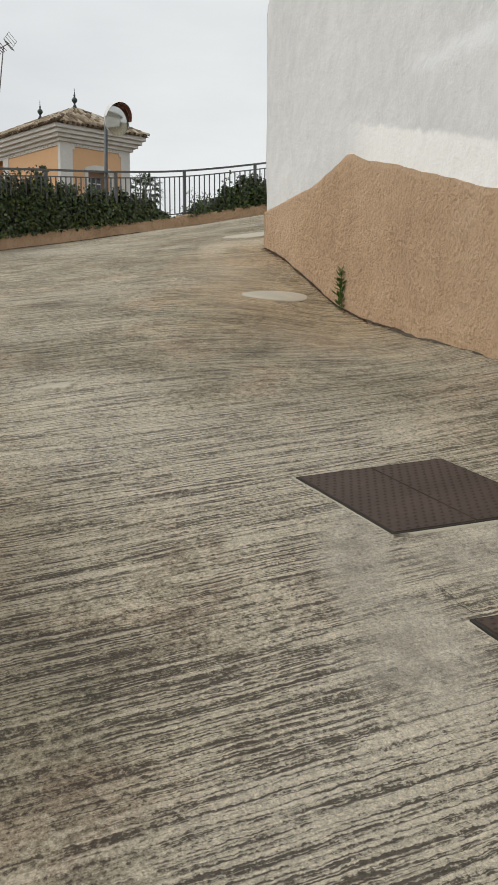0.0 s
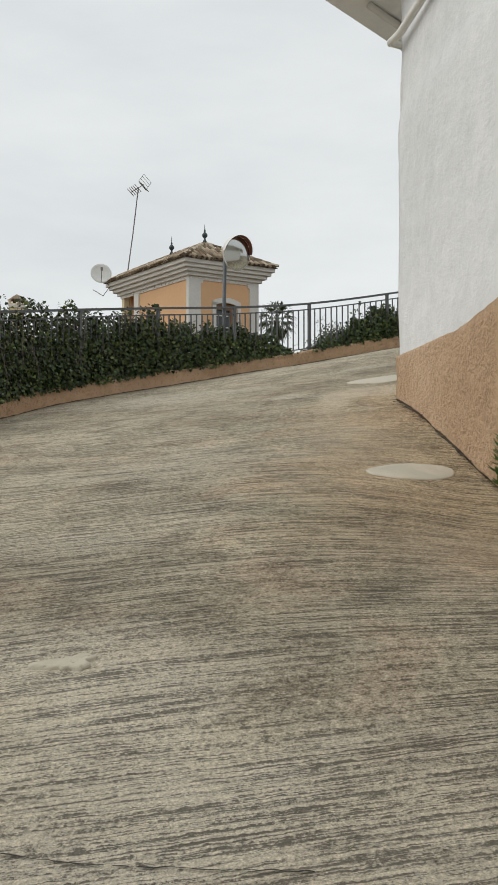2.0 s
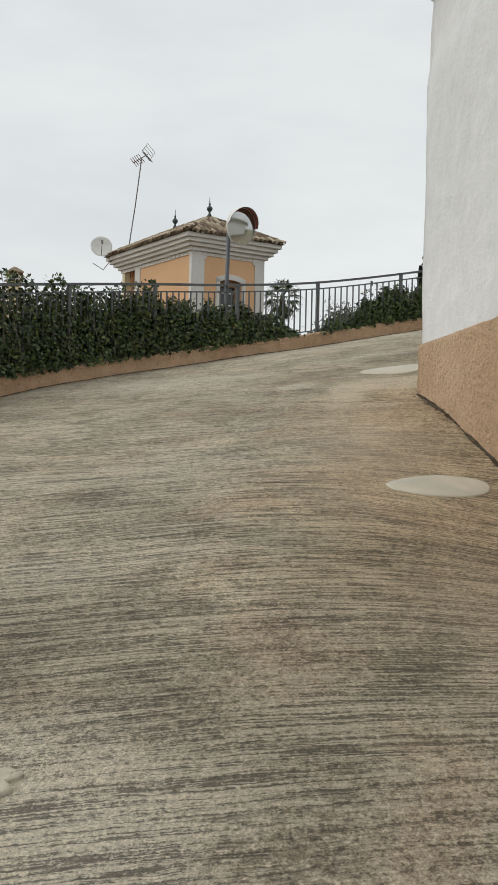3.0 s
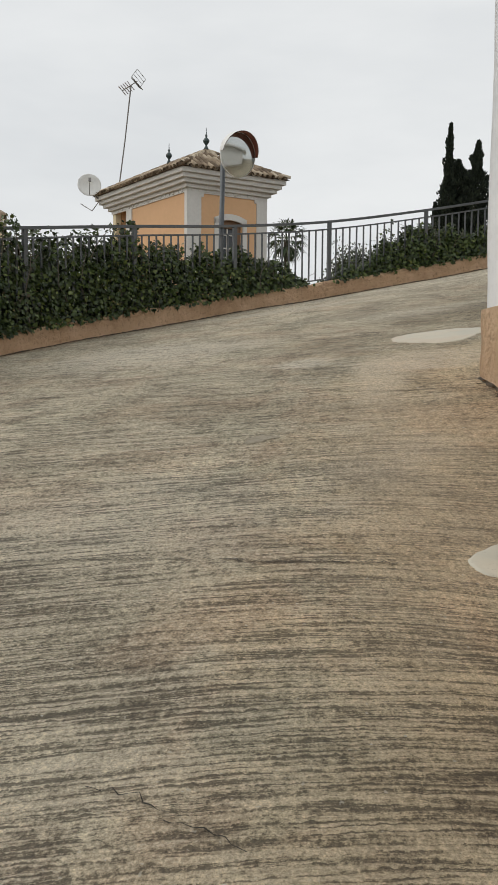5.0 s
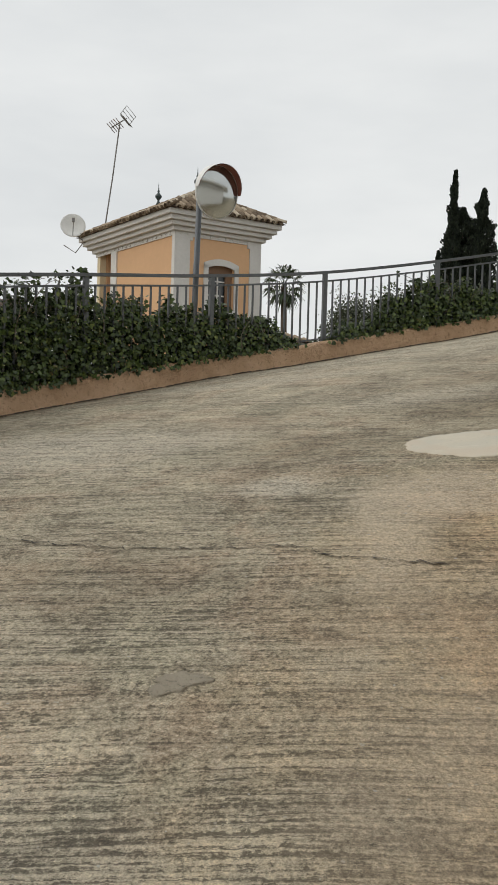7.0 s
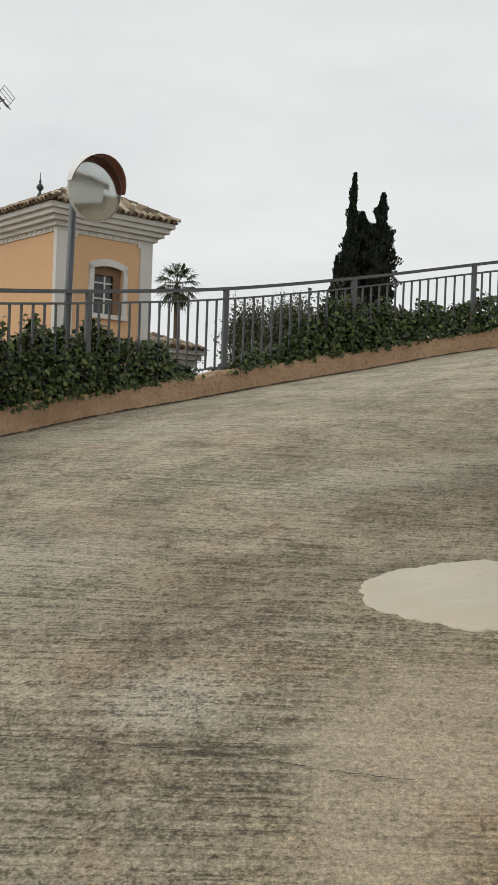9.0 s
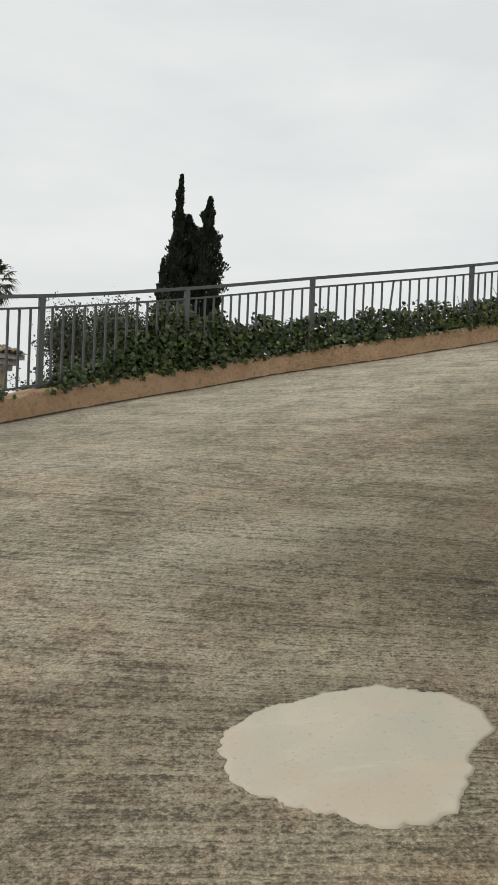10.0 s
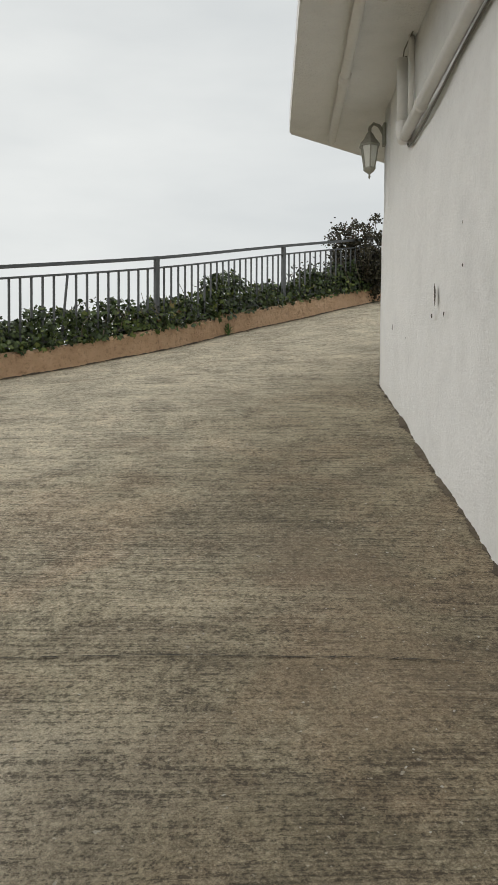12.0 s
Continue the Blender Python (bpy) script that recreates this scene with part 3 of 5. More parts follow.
def wall_strip(points, low, high, steps, offset, name, mat, label, top_fn=None):
    """An uneven rendered wall face along a plan line, with a thickness."""
    pts = [Vector((x, y, 0)) for x, y in points]
    lens = [(b - a).length for a, b in zip(pts, pts[1:])]
    total = sum(lens)
    nu = int(total / 0.09)
    bm = bmesh.new()
    cols = []
    for i in range(nu + 1):
        d = total * i / nu
        k = 0
        while k < len(lens) - 1 and d > lens[k]:
            d -= lens[k]
            k += 1
        p = pts[k].lerp(pts[k + 1], min(d / lens[k], 1))
        t = (pts[k + 1] - pts[k]).normalized()
        n = Vector((-t.y, t.x, 0))
        lo = low(p.x, p.y) if callable(low) else low
        hi = high(i / nu * total) if callable(high) else high
        col = []
        for j in range(steps + 1):
            z = lo + (hi - lo) * j / steps
            o = offset(i / nu * total, z, p)
            col.append(bm.verts.new((p.x + n.x * o, p.y + n.y * o, z)))
        back = p - n * 0.3
        col += [bm.verts.new((back.x, back.y, hi)), bm.verts.new((back.x, back.y, lo))]
        cols.append(col)
    m = steps + 3
    for a, b in zip(cols, cols[1:]):
        for j in range(m):
            bm.faces.new((a[j], b[j], b[(j + 1) % m], a[(j + 1) % m]))
    bm.faces.new(cols[0])
    bm.faces.new(cols[-1][::-1])
    ob = part(name, bm, mat, smooth=False)
    for p in ob.data.polygons:
        p.use_smooth = True
    return tagged(ob, label, "wall", kind="structure")


def wobble(d, z):
    return 0.012 * noise.noise((d * 0.9, z * 0.9, 3.1)) + 0.006 * noise.noise((d * 3.1, z * 3.1, 7.7))


def long_offset(d, z, p):
    bulge = 0.028 / (1 + math.exp((z - 6.55) * 16))
    return wobble(d, z) + bulge


base = lambda x, y: float(gz(x, y)) - 0.3  # noqa: E731
FAR_LINE = (WALL_CORNER, WALL_FAR, (WALL_FAR[0] + 7 * along.y, WALL_FAR[1] - 7 * along.x))
wall_strip(FAR_LINE[:2], base, ROOF_Z + 0.02, 40, long_offset, "wall_west", M["white"], "rough white limewashed wall beside the road")
wall_strip(FAR_LINE[1:], base, ROOF_Z + 0.02, 8, lambda d, z, p: 0.0, "wall_north", M["white"], "white limewashed end wall")

NEAR_LINE = (WALL_NEAR, (1.46, 6.0), (0.97, 7.95), WALL_BEND, (0.06, 10.32), WALL_CORNER)


def near_offset(d, z, p):
    # a thicker coat of plaster ends in a ragged trowel line
    line = 3.97 - (7.4 - p.y) * 0.17 + 0.04 * noise.noise((d * 2.2, 0, 4))
    coat = 0.045 / (1 + math.exp((z - line) * 45)) * min(1.0, max(0.0, (7.9 - p.y) / 0.5))
    lumps = 0.007 * noise.noise((d * 6, z * 6, 2)) * min(1.0, max(0.0, (8.6 - p.y) / 1.5))
    return wobble(d + 40, z) + 0.05 / (1 + math.exp((z - 6.05) * 14)) + coat + lumps


wall_strip(NEAR_LINE, base, 10.4, 130, near_offset, "wall_south", M["house_white"], "rough white limewashed house wall above an ochre foot")
NEAR_LEN = np.cumsum([0] + [math.dist(a, b) for a, b in zip(NEAR_LINE, NEAR_LINE[1:])])


def ochre_top(d):
    """Height of the painted ochre foot along the near wall."""
    y = np.interp(d, NEAR_LEN, [p[1] for p in NEAR_LINE])
    return float(np.interp(y, (0, 6.2, 6.75, 7.39, 8.12, 8.74, 8.98, 9.08, 9.36, 9.9, 10.3, 10.9, 11.7),
                           (1.5, 2.73, 2.90, 3.08, 3.29, 3.46, 3.56, 3.575, 3.50, 3.40, 3.39, 3.39, 3.395))) + 0.008 * noise.noise((d * 4, 0, 1)) + 0.008 * noise.noise((d * 17, 0, 2))


wall_strip(NEAR_LINE, base, ochre_top, 24, lambda d, z, p: near_offset(d, z, p) + 0.035 + 0.014 * noise.noise((d * 5, z * 5, 9)), "wall_foot", M["ochre"], "ochre rendered wall foot, coarse and chipped")


# the sides that close the block
BACK = (FAR_LINE[2], (FAR_LINE[2][0], 0.0), WALL_NEAR)
wall_strip(BACK[:2], base, 10.4, 4, lambda d, z, p: 0.0, "wall_east", M["white"], "plain white limewashed back wall")
wall_strip(BACK[1:], base, 10.4, 4, lambda d, z, p: 0.0, "wall_end", M["white"], "plain white limewashed end wall")
wall_strip(((WALL_CORNER[0] + 0.4, WALL_CORNER[1]), (FAR_LINE[2][0] - 0.1, WALL_CORNER[1])), ROOF_Z + 0.2, 10.4, 4, lambda d, z, p: 0.0, "wall_step", M["white"], "plain white wall above the lower roof")
flat_roof = part("flat_roof", bm_poly([(x + 0.15, y) for x, y in NEAR_LINE] + [(FAR_LINE[2][0] - 0.1, WALL_CORNER[1] - 0.05), (FAR_LINE[2][0] - 0.1, 0.1)], 10.2, 10.36), M["white"])
tagged(flat_roof, "plain white flat roof of the house", "roof", kind="structure")


def make_roof():
    c, f = Vector((*WALL_CORNER, 0)), Vector((*WALL_FAR, 0))
    a, b = c + outward * 0.94 - along * 0.62, Vector((3.38, 20.0, 0))
    plan = [a, b, b + Vector((7.8, 1.76, 0)), a - outward * 8]
    roof = thing("roof", (c.x, c.y, ROOF_Z), "overhanging white concrete roof slab with a plain soffit", "roof", kind="structure")
    bm = bm_poly([(p.x, p.y) for p in plan], ROOF_Z, ROOF_Z + 0.22)
    bmesh.ops.bevel(bm, geom=[e for e in bm.edges], offset=0.015, segments=2, affect="EDGES")
    part("slab", bm, M["white"], roof)


def make_soffit_pipe():
    """A white drain pipe slung under the slab, with a tee."""
    c = Vector((*WALL_CORNER, 0))
    z = ROOF_Z - 0.05
    p = c + along * 6.1 + outward * 0.49
    pipe = thing("soffit_pipe", (p.x, p.y, ROOF_Z), "white painted pipe with a tee under the roof slab", "pipe")
    at = lambda d, o, h: (*(c + along * d + outward * o).xy, h)  # noqa: E731
    part("run", bm_tube([at(0.2, 0.55, z), at(6.1, 0.49, z), at(9.15, 0.43, z)], 0.04), M["pipe"], pipe, smooth=True)
    part("tee", bm_tube([at(6.1, 0.70, z - 0.01), at(6.12, 0.49, z - 0.01), at(6.2, 0.33, z - 0.01)], 0.052), M["pipe"], pipe, smooth=True)
    for d in (3.4, 6.12, 7.6):
        part("collar", bm_tube([at(d - 0.07, 0.49 - 0.02 * (d - 6.1), z), at(d + 0.07, 0.49 - 0.02 * (d - 6.1), z)], 0.05), M["pipe"], pipe, smooth=True)


make_roof()
make_soffit_pipe()



# ---- small things on the building ----


def make_pipes():
    wz = 6.90
    c, f = Vector((*WALL_CORNER, 0)), Vector((*WALL_FAR, 0))
    pipe = thing("wall_pipe", (c.x, c.y, wz), "white painted pipe clamped along the wall under the roof", "pipe")
    off = outward * 0.065
    e = c + along * 7.15 + off
    south = Vector((WALL_BEND[0] - WALL_CORNER[0], WALL_BEND[1] - WALL_CORNER[1], 0)).normalized()
    s_out = Vector((south.y, -south.x, 0))
    s_off = s_out * 0.12
    path = [c + south * 6.0 + s_off, c + south * 0.3 + s_off, c + south * 0.05 + s_off + outward * 0.03, c + off * 0.9 + s_off * 0.7 + along * 0.0, c + along * 0.18 + off, e - along * 0.12]
    part("run", bm_tube([(p.x, p.y, wz - 0.12 * max(0, 1 - k / 4)) for k, p in enumerate(path)], 0.042), M["pipe"], pipe, smooth=True)
    part("elbow", bm_tube([(*(e - along * 0.13).xy, wz), (*(e - along * 0.05).xy, wz + 0.005), (*e.xy, wz + 0.05), (*(e + along * 0.01).xy, wz + 0.14)], 0.052), M["pipe"], pipe, smooth=True)
    part("riser", bm_tube([(*(e + along * 0.01).xy, wz + 0.12), (*(e + along * 0.01).xy, wz + 0.62)], 0.042), M["pipe"], pipe, smooth=True)
    part("riser", bm_tube([(*(e - along * 0.20 - off * 0.45).xy, wz + 0.04), (*(e - along * 0.20 - off * 0.45).xy, ROOF_Z)], 0.024), M["pipe"], pipe, smooth=True)
    for d in (1.0, 2.8, 4.6, 6.4):
        p = c + along * d + off
        part("clamp", bm_tube([(*(p - along * 0.02).xy, wz), (*(p + along * 0.02).xy, wz)], 0.05), M["pipe"], pipe, smooth=True)
    # the strand below the run stands in for the pipe's shadow line
    cab = thing("cable", (e.x, e.y, wz), "thin dark cable along the pipe, drawing its shadow line", "cable")
    line = [(*(e + along * 0.06 - off * 0.5).xy, wz + 0.66), (*(e + along * 0.09 - off * 0.4).xy, wz + 0.4), (*(e + along * 0.07 - off * 0.5).xy, wz + 0.05), (*(e - along * 0.1 - off * 0.5).xy, wz - 0.07)]
    line += [(*(c + along * d + outward * 0.022).xy, wz - 0.065 - 0.02 * math.sin(d * 2.1)) for d in np.linspace(6.95, 0.2, 30)]
    part("strand", bm_tube(line, 0.008, 6), M["cable"], cab)
    c2 = thing("cable", (e.x, e.y, wz + 0.6), "thin dark cable running up to the soffit", "cable")
    part("strand", bm_tube([(*(e + along * 0.02).xy, wz + 0.6), (*(e - along * 0.06).xy, wz + 0.66), (*(e - along * 0.28 - off * 0.4).xy, ROOF_Z)], 0.005, 6), M["cable"], c2)


make_pipes()


def make_lantern():
    base_p = Vector((*WALL_FAR, 0)) - along * 0.06
    p = base_p + outward * 0.145
    z = 7.0
    lamp = thing("wall_lantern", (base_p.x, base_p.y, z + 0.33), "weathered metal wall lantern with six glass sides", "lamp")
    part("bracket", bm_tube([(*(base_p).xy, z + 0.37), (*(base_p + outward * 0.06).xy, z + 0.46), (*(base_p + outward * 0.11).xy, z + 0.48), (*p.xy, z + 0.44), (*p.xy, z + 0.40)], [0.022, 0.016, 0.014, 0.014, 0.012]), M["lantern"], lamp, smooth=True)
    part("wall_plate", bm_box(*(base_p + outward * 0.012).xy, z + 0.38, 0.09, 0.03, 0.2, math.atan2(along.y, along.x), 0.008), M["lantern"], lamp)
    part("cap", bm_lathe(p.x, p.y, z, [(0.100, 0.27), (0.104, 0.285), (0.062, 0.335), (0.055, 0.345), (0.03, 0.39), (0.012, 0.41), (0.02, 0.425), (0.006, 0.46)], 6), M["lantern"], lamp)
    glass = part("glass", bm_lathe(p.x, p.y, z, [(0.048, 0.075), (0.079, 0.27)], 6), M["lamp_glass"], lamp, "cloudy lamp glass")
    part("lamp_foot", bm_lathe(p.x, p.y, z, [(0.004, -0.02), (0.012, 0.0), (0.008, 0.02), (0.02, 0.035), (0.045, 0.05), (0.062, 0.07), (0.06, 0.08)], 6), M["lantern"], lamp)
    for k in range(6):
        a = 2 * math.pi * k / 6
        part("bar", bm_tube([(p.x + 0.051 * math.cos(a), p.y + 0.051 * math.sin(a), z + 0.07), (p.x + 0.084 * math.cos(a), p.y + 0.084 * math.sin(a), z + 0.275)], 0.007, 5), M["lantern"], lamp)


M["rim"] = render_paint("grey_cement_rim", (0.40, 0.365, 0.285), (0.52, 0.475, 0.38), (0.62, 0.575, 0.465), 0.010, 30.0, 0.6)
M["scab"] = render_paint("grey_cement_scab", (0.26, 0.23, 0.175), (0.35, 0.31, 0.238), (0.45, 0.40, 0.31), 0.020, 38.0, 0.7)
M["lamp_glass"] = plain("cloudy_glass", (0.72, 0.73, 0.69), 0.15, 0, 0.1)
make_lantern()


def blotch_poly(cx, cy, rx, ry, n, seed, ragged=0.16):
    rnd = random.Random(seed)
    ph = [rnd.uniform(0, 6.28) for _ in range(4)]
    out = []
    for k in range(n):
        a = 2 * math.pi * k / n
        r = 1 + ragged * (0.6 * math.sin(2 * a + ph[0]) + 0.5 * math.sin(3 * a + ph[1]) + 0.3 * math.sin(5 * a + ph[2]) + 0.22 * math.sin(9 * a + ph[3])) + rnd.uniform(-0.012, 0.012)
        out.append((cx + rx * r * math.cos(a), cy + ry * r * math.sin(a)))
    return out


def road_patch(name, outline, thick, mat, label):
    """A thin trowelled patch that follows the road, with a soft edge."""
    bm = bmesh.new()
    cx, cy = sum(p[0] for p in outline) / len(outline), sum(p[1] for p in outline) / len(outline)
    rings = []
    for f, h in ((1.0, -0.01), (0.995, thick * 0.6), (0.95, thick), (0.7, thick), (0.4, thick), (0.12, thick)):
        rings.append([bm.verts.new((cx + (x - cx) * f, cy + (y - cy) * f, surface(cx + (x - cx) * f, cy + (y - cy) * f) + h)) for x, y in outline])
    n = len(outline)
    for r, q in zip(rings, rings[1:]):
        for k in range(n):
            bm.faces.new((r[k], r[(k + 1) % n], q[(k + 1) % n], q[k]))
    bm.faces.new(rings[-1])
    ob = part(name, bm, mat, road, label, smooth=True)
    return ob


def surface(x, y):
    """Height of the road's sheet with its slight unevenness."""
    r = 0.0
    for k, (fx, fy, am) in enumerate(((0.9, 1.3, 0.010), (2.1, 1.7, 0.006), (4.7, 5.3, 0.003))):
        r += am * math.sin(fx * x + 1.7 * k + math.sin(fy * y)) * math.cos(fy * y + 0.6 * k)
    return float(gz(x, y)) + r


road_patch("cement_patch", [(x, y + 0.55 * (x + 0.22)) for x, y in blotch_poly(-0.22, 9.18, 0.35, 0.20, 60, 5, 0.035)], 0.008, M["patch"], "smooth pale cement patch")

def lobed_poly(cx, cy, lobes, n, seed):
    """A puddle-like outline round a centre: lobes of (x, y, radius x, radius y) that run together."""
    rnd = random.Random(seed)
    out = []
    for k in range(n):
        a = 2 * math.pi * k / n
        r = 0.05
        while r < 1.0 and sum(math.exp(-((cx + r * math.cos(a) - x) / rx) ** 2 - ((cy + r * math.sin(a) - y) / ry) ** 2) for x, y, rx, ry in lobes) > 0.4:
            r += 0.004
        r *= 1 + 0.018 * math.sin(11 * a + 1) + 0.012 * math.sin(23 * a) + rnd.uniform(-0.018, 0.018)
        out.append((cx + r * math.cos(a), cy + r * math.sin(a)))
    return out


road_patch("cement_patch", lobed_poly(-0.72, 13.32, ((-0.93, 13.33, 0.22, 0.24), (-0.60, 13.42, 0.24, 0.24), (-0.66, 13.14, 0.18, 0.18), (-0.40, 13.42, 0.10, 0.10)), 190, 12), 0.006, M["patch"], "smooth pale cement patch with a ragged rim")
road_patch("cement_scab", blotch_poly(-1.60, 5.64, 0.10, 0.07, 48, 21, 0.5), 0.016, M["rim"], "rough grey cement scab")
road_patch("cement_scab", blotch_poly(-1.73, 10.43, 0.085, 0.06, 48, 22, 0.4), 0.007, M["scab"], "rough dark cement scab")


def crack(points, width, seed, shake=0.013):
    rnd = random.Random(seed)
    pts = []
    for (x0, y0), (x1, y1) in zip(points, points[1:]):
        n = max(2, int(math.dist((x0, y0), (x1, y1)) / 0.025))
        pts += [(x0 + (x1 - x0) * k / n, y0 + (y1 - y0) * k / n + rnd.uniform(-shake, shake)) for k in range(n)]
    bm = bmesh.new()
    prev = None
    for k, (x, y) in enumerate(pts):
        w = width * rnd.uniform(0.35, 1.0) * (0.45 + 0.6 * abs(math.sin(k * 0.37 + seed)))
        z = surface(x, y) + 0.006
        row = bm.verts.new((x, y - w, z)), bm.verts.new((x, y + w, z))
        if prev and math.sin(k * 0.21 + seed) + rnd.uniform(-0.5, 0.5) > -1.25:
            bm.faces.new((prev[0], row[0], row[1], prev[1]))
        prev = row
    part("crack", bm, M["crack"], road)


crack([(-4.6, 12.1), (-3.2, 11.80), (-2.72, 11.65), (-2.3, 11.59), (-1.81, 11.58), (-1.51, 11.58), (-1.41, 11.48), (-1.12, 11.43), (-0.8, 11.34)], 0.010, 1, 0.02)
crack([(-3.6, 8.72), (-2.35, 8.8), (-1.82, 8.82), (-1.29, 8.81), (-0.98, 8.86), (-0.82, 8.89)], 0.006, 2)
crack([(-1.5, 16.5), (-0.57, 16.0), (0.3, 15.54), (0.8, 15.26), (1.25, 14.98)], 0.007, 5, 0.004)
crack([(0.41, 3.34), (0.44, 3.2), (0.47, 3.05), (0.5, 2.95), (0.60, 2.76)], 0.008, 4)
crack([(-2.9, 19.2), (-1.6, 18.6), (0.2, 17.9), (1.6, 17.2)], 0.004, 6, 0.004)
crack([(-2.5, 12.34), (-1.92, 12.27), (-1.56, 12.20), (-1.24, 12.12), (-1.0, 12.08)], 0.004, 7, 0.004)
crack([(-1.56, 7.50), (-1.41, 7.48), (-1.30, 7.40), (-1.16, 7.38), (-1.08, 7.31)], 0.004, 9, 0.012)
crack([(0.0, 14.43), (0.12, 14.36), (0.24, 14.30)], 0.007, 10, 0.003)
crack([(-1.7, 4.53), (-1.0, 4.49), (-0.35, 4.5)], 0.005, 11, 0.004)


def manhole(name, corner, u, v, label):
    """A chequered iron cover of two leaves, set in a trowelled cement rim."""
    c, u, v = Vector(corner), Vector(u), Vector(v)

    def at(a, b, h):
        p = c + u * a + v * b
        return Vector((p.x, p.y, float(gz(p.x, p.y)) + h))

    mid = at(0.5, 0.5, 0)
    rim = road_patch("cement_patch", [(q.x, q.y) for q in (at(a, b, 0) for a, b in
                     [(-0.02 + 1.05 * k / 8, -0.03 - 0.012 * math.sin(k * 1.7)) for k in range(9)]
                     + [(1.05 + 0.008 * math.sin(k * 2.1), -0.045 + 1.09 * k / 8) for k in range(9)] + [(1.05 - 1.1 * k / 8, 1.045 + 0.01 * math.sin(k * 3)) for k in range(9)]
                     + [(-0.022 + 0.008 * math.sin(k * 2.9), 1.045 - 1.07 * k / 8) for k in range(9)])], 0.006, M["rim"], "trowelled cement round the cover")
    cover = thing(name, mid, label, "manhole cover")
    for side in range(2):
        a0, a1 = 0.5 * side + 0.006, 0.5 * side + 0.494
        bm = bmesh.new()
        low = [bm.verts.new(at(a, b, -0.02)) for a, b in ((a0, 0.005), (a1, 0.005), (a1, 0.995), (a0, 0.995))]
        top = [bm.verts.new(at(a, b, 0.016)) for a, b in ((a0, 0.005), (a1, 0.005), (a1, 0.995), (a0, 0.995))]
        for k in range(4):
            bm.faces.new((low[k], low[(k + 1) % 4], top[(k + 1) % 4], top[k]))
        bm.faces.new(top)
        leaf = part("leaf", bm, M["cover"], cover)
        bm = bmesh.new()
        na, nb = 9, 22
        for i in range(na):
            for j in range(nb):
                a = a0 + (a1 - a0) * (i + 0.5 + 0.25 * (j % 2 * 2 - 1)) / na
                b = (j + 0.5) / nb
                la, lb = 0.016, 0.008
                vs = [at(a - la, b, 0.0165), at(a, b - lb, 0.0165), at(a + la, b, 0.0165), at(a, b + lb, 0.0165)]
                bs = [bm.verts.new(q) for q in vs]
                tp = bm.verts.new(at(a, b, 0.0225))
                for k in range(4):
                    bm.faces.new((bs[k], bs[(k + 1) % 4], tp))
        part("tread_pattern", bm, M["cover"], leaf)
    bm = bmesh.new()
    for a0, b0, a1, b1 in ((-0.012, -0.012, 1.012, 0.002), (-0.012, 0.998, 1.012, 1.012), (-0.012, 0.002, 0.003, 0.998), (0.997, 0.002, 1.012, 0.998)):
        q = [bm.verts.new(at(a, b, 0.012)) for a, b in ((a0, b0), (a1, b0), (a1, b1), (a0, b1))]
        r = [bm.verts.new(at(a, b, -0.02)) for a, b in ((a0, b0), (a1, b0), (a1, b1), (a0, b1))]
        bm.faces.new(q)
        for k in range(4):
            bm.faces.new((r[k], r[(k + 1) % 4], q[(k + 1) % 4], q[k]))
    part("frame", bm, M["crack"], cover)


manhole("manhole_cover", (0.01, 3.97, 0), (0.68, 0.14, 0), (0.38, -0.60, 0), "dark rusty two-leaf chequered iron manhole cover")
manhole("manhole_cover", (0.58, 2.74, 0), (0.66, 0.13, 0), (0.36, -0.58, 0), "dark rusty chequered iron manhole cover in cement")


def wall_dirt(points, side_sign, width, seed, d0=0.0):
    """Grime and crumbs in the joint between wall and road."""
    rnd = random.Random(seed)
    bm = bmesh.new()
    prev = None
    for a, b in zip(points, points[1:]):
        a, b = Vector((*a, 0)), Vector((*b, 0))
        t = (b - a).normalized()
        n = Vector((-t.y, t.x, 0)) * side_sign
        steps = max(1, int((b - a).length / 0.03))
        for k in range(steps + 1):
            p = a.lerp(b, k / steps)
            w = (d0((p - a).length) if callable(d0) else d0) + width * (1.5 * abs(noise.noise((p.x * 3, p.y * 3, seed))) + 0.6 * abs(noise.noise((p.x * 11, p.y * 11, seed)))) + rnd.uniform(0, 0.018)
            q = p + n * w
            p = p - n * 0.05
            row = bm.verts.new((p.x, p.y, surface(p.x, p.y) + 0.05)), bm.verts.new((q.x, q.y, surface(q.x, q.y) + 0.005))
            if prev:
                bm.faces.new((prev[0], row[0], row[1], prev[1]))
            prev = row
    part("grime_strip", bm, M["dirt"], road, "dark grime along the wall foot")


wall_dirt((WALL_CORNER, WALL_FAR), 1, 0.05, 3, lambda d: 0.012)
wall_dirt(NEAR_LINE[:3], 1, 0.03, 5, 0.125)
wall_dirt(NEAR_LINE[2:], 1, 0.026, 6, 0.085)
wall_dirt([on_fence(s, 0.115)[:2] for s in np.linspace(0.2, 9.9, 60)], -1, 0.022, 8, 0.003)


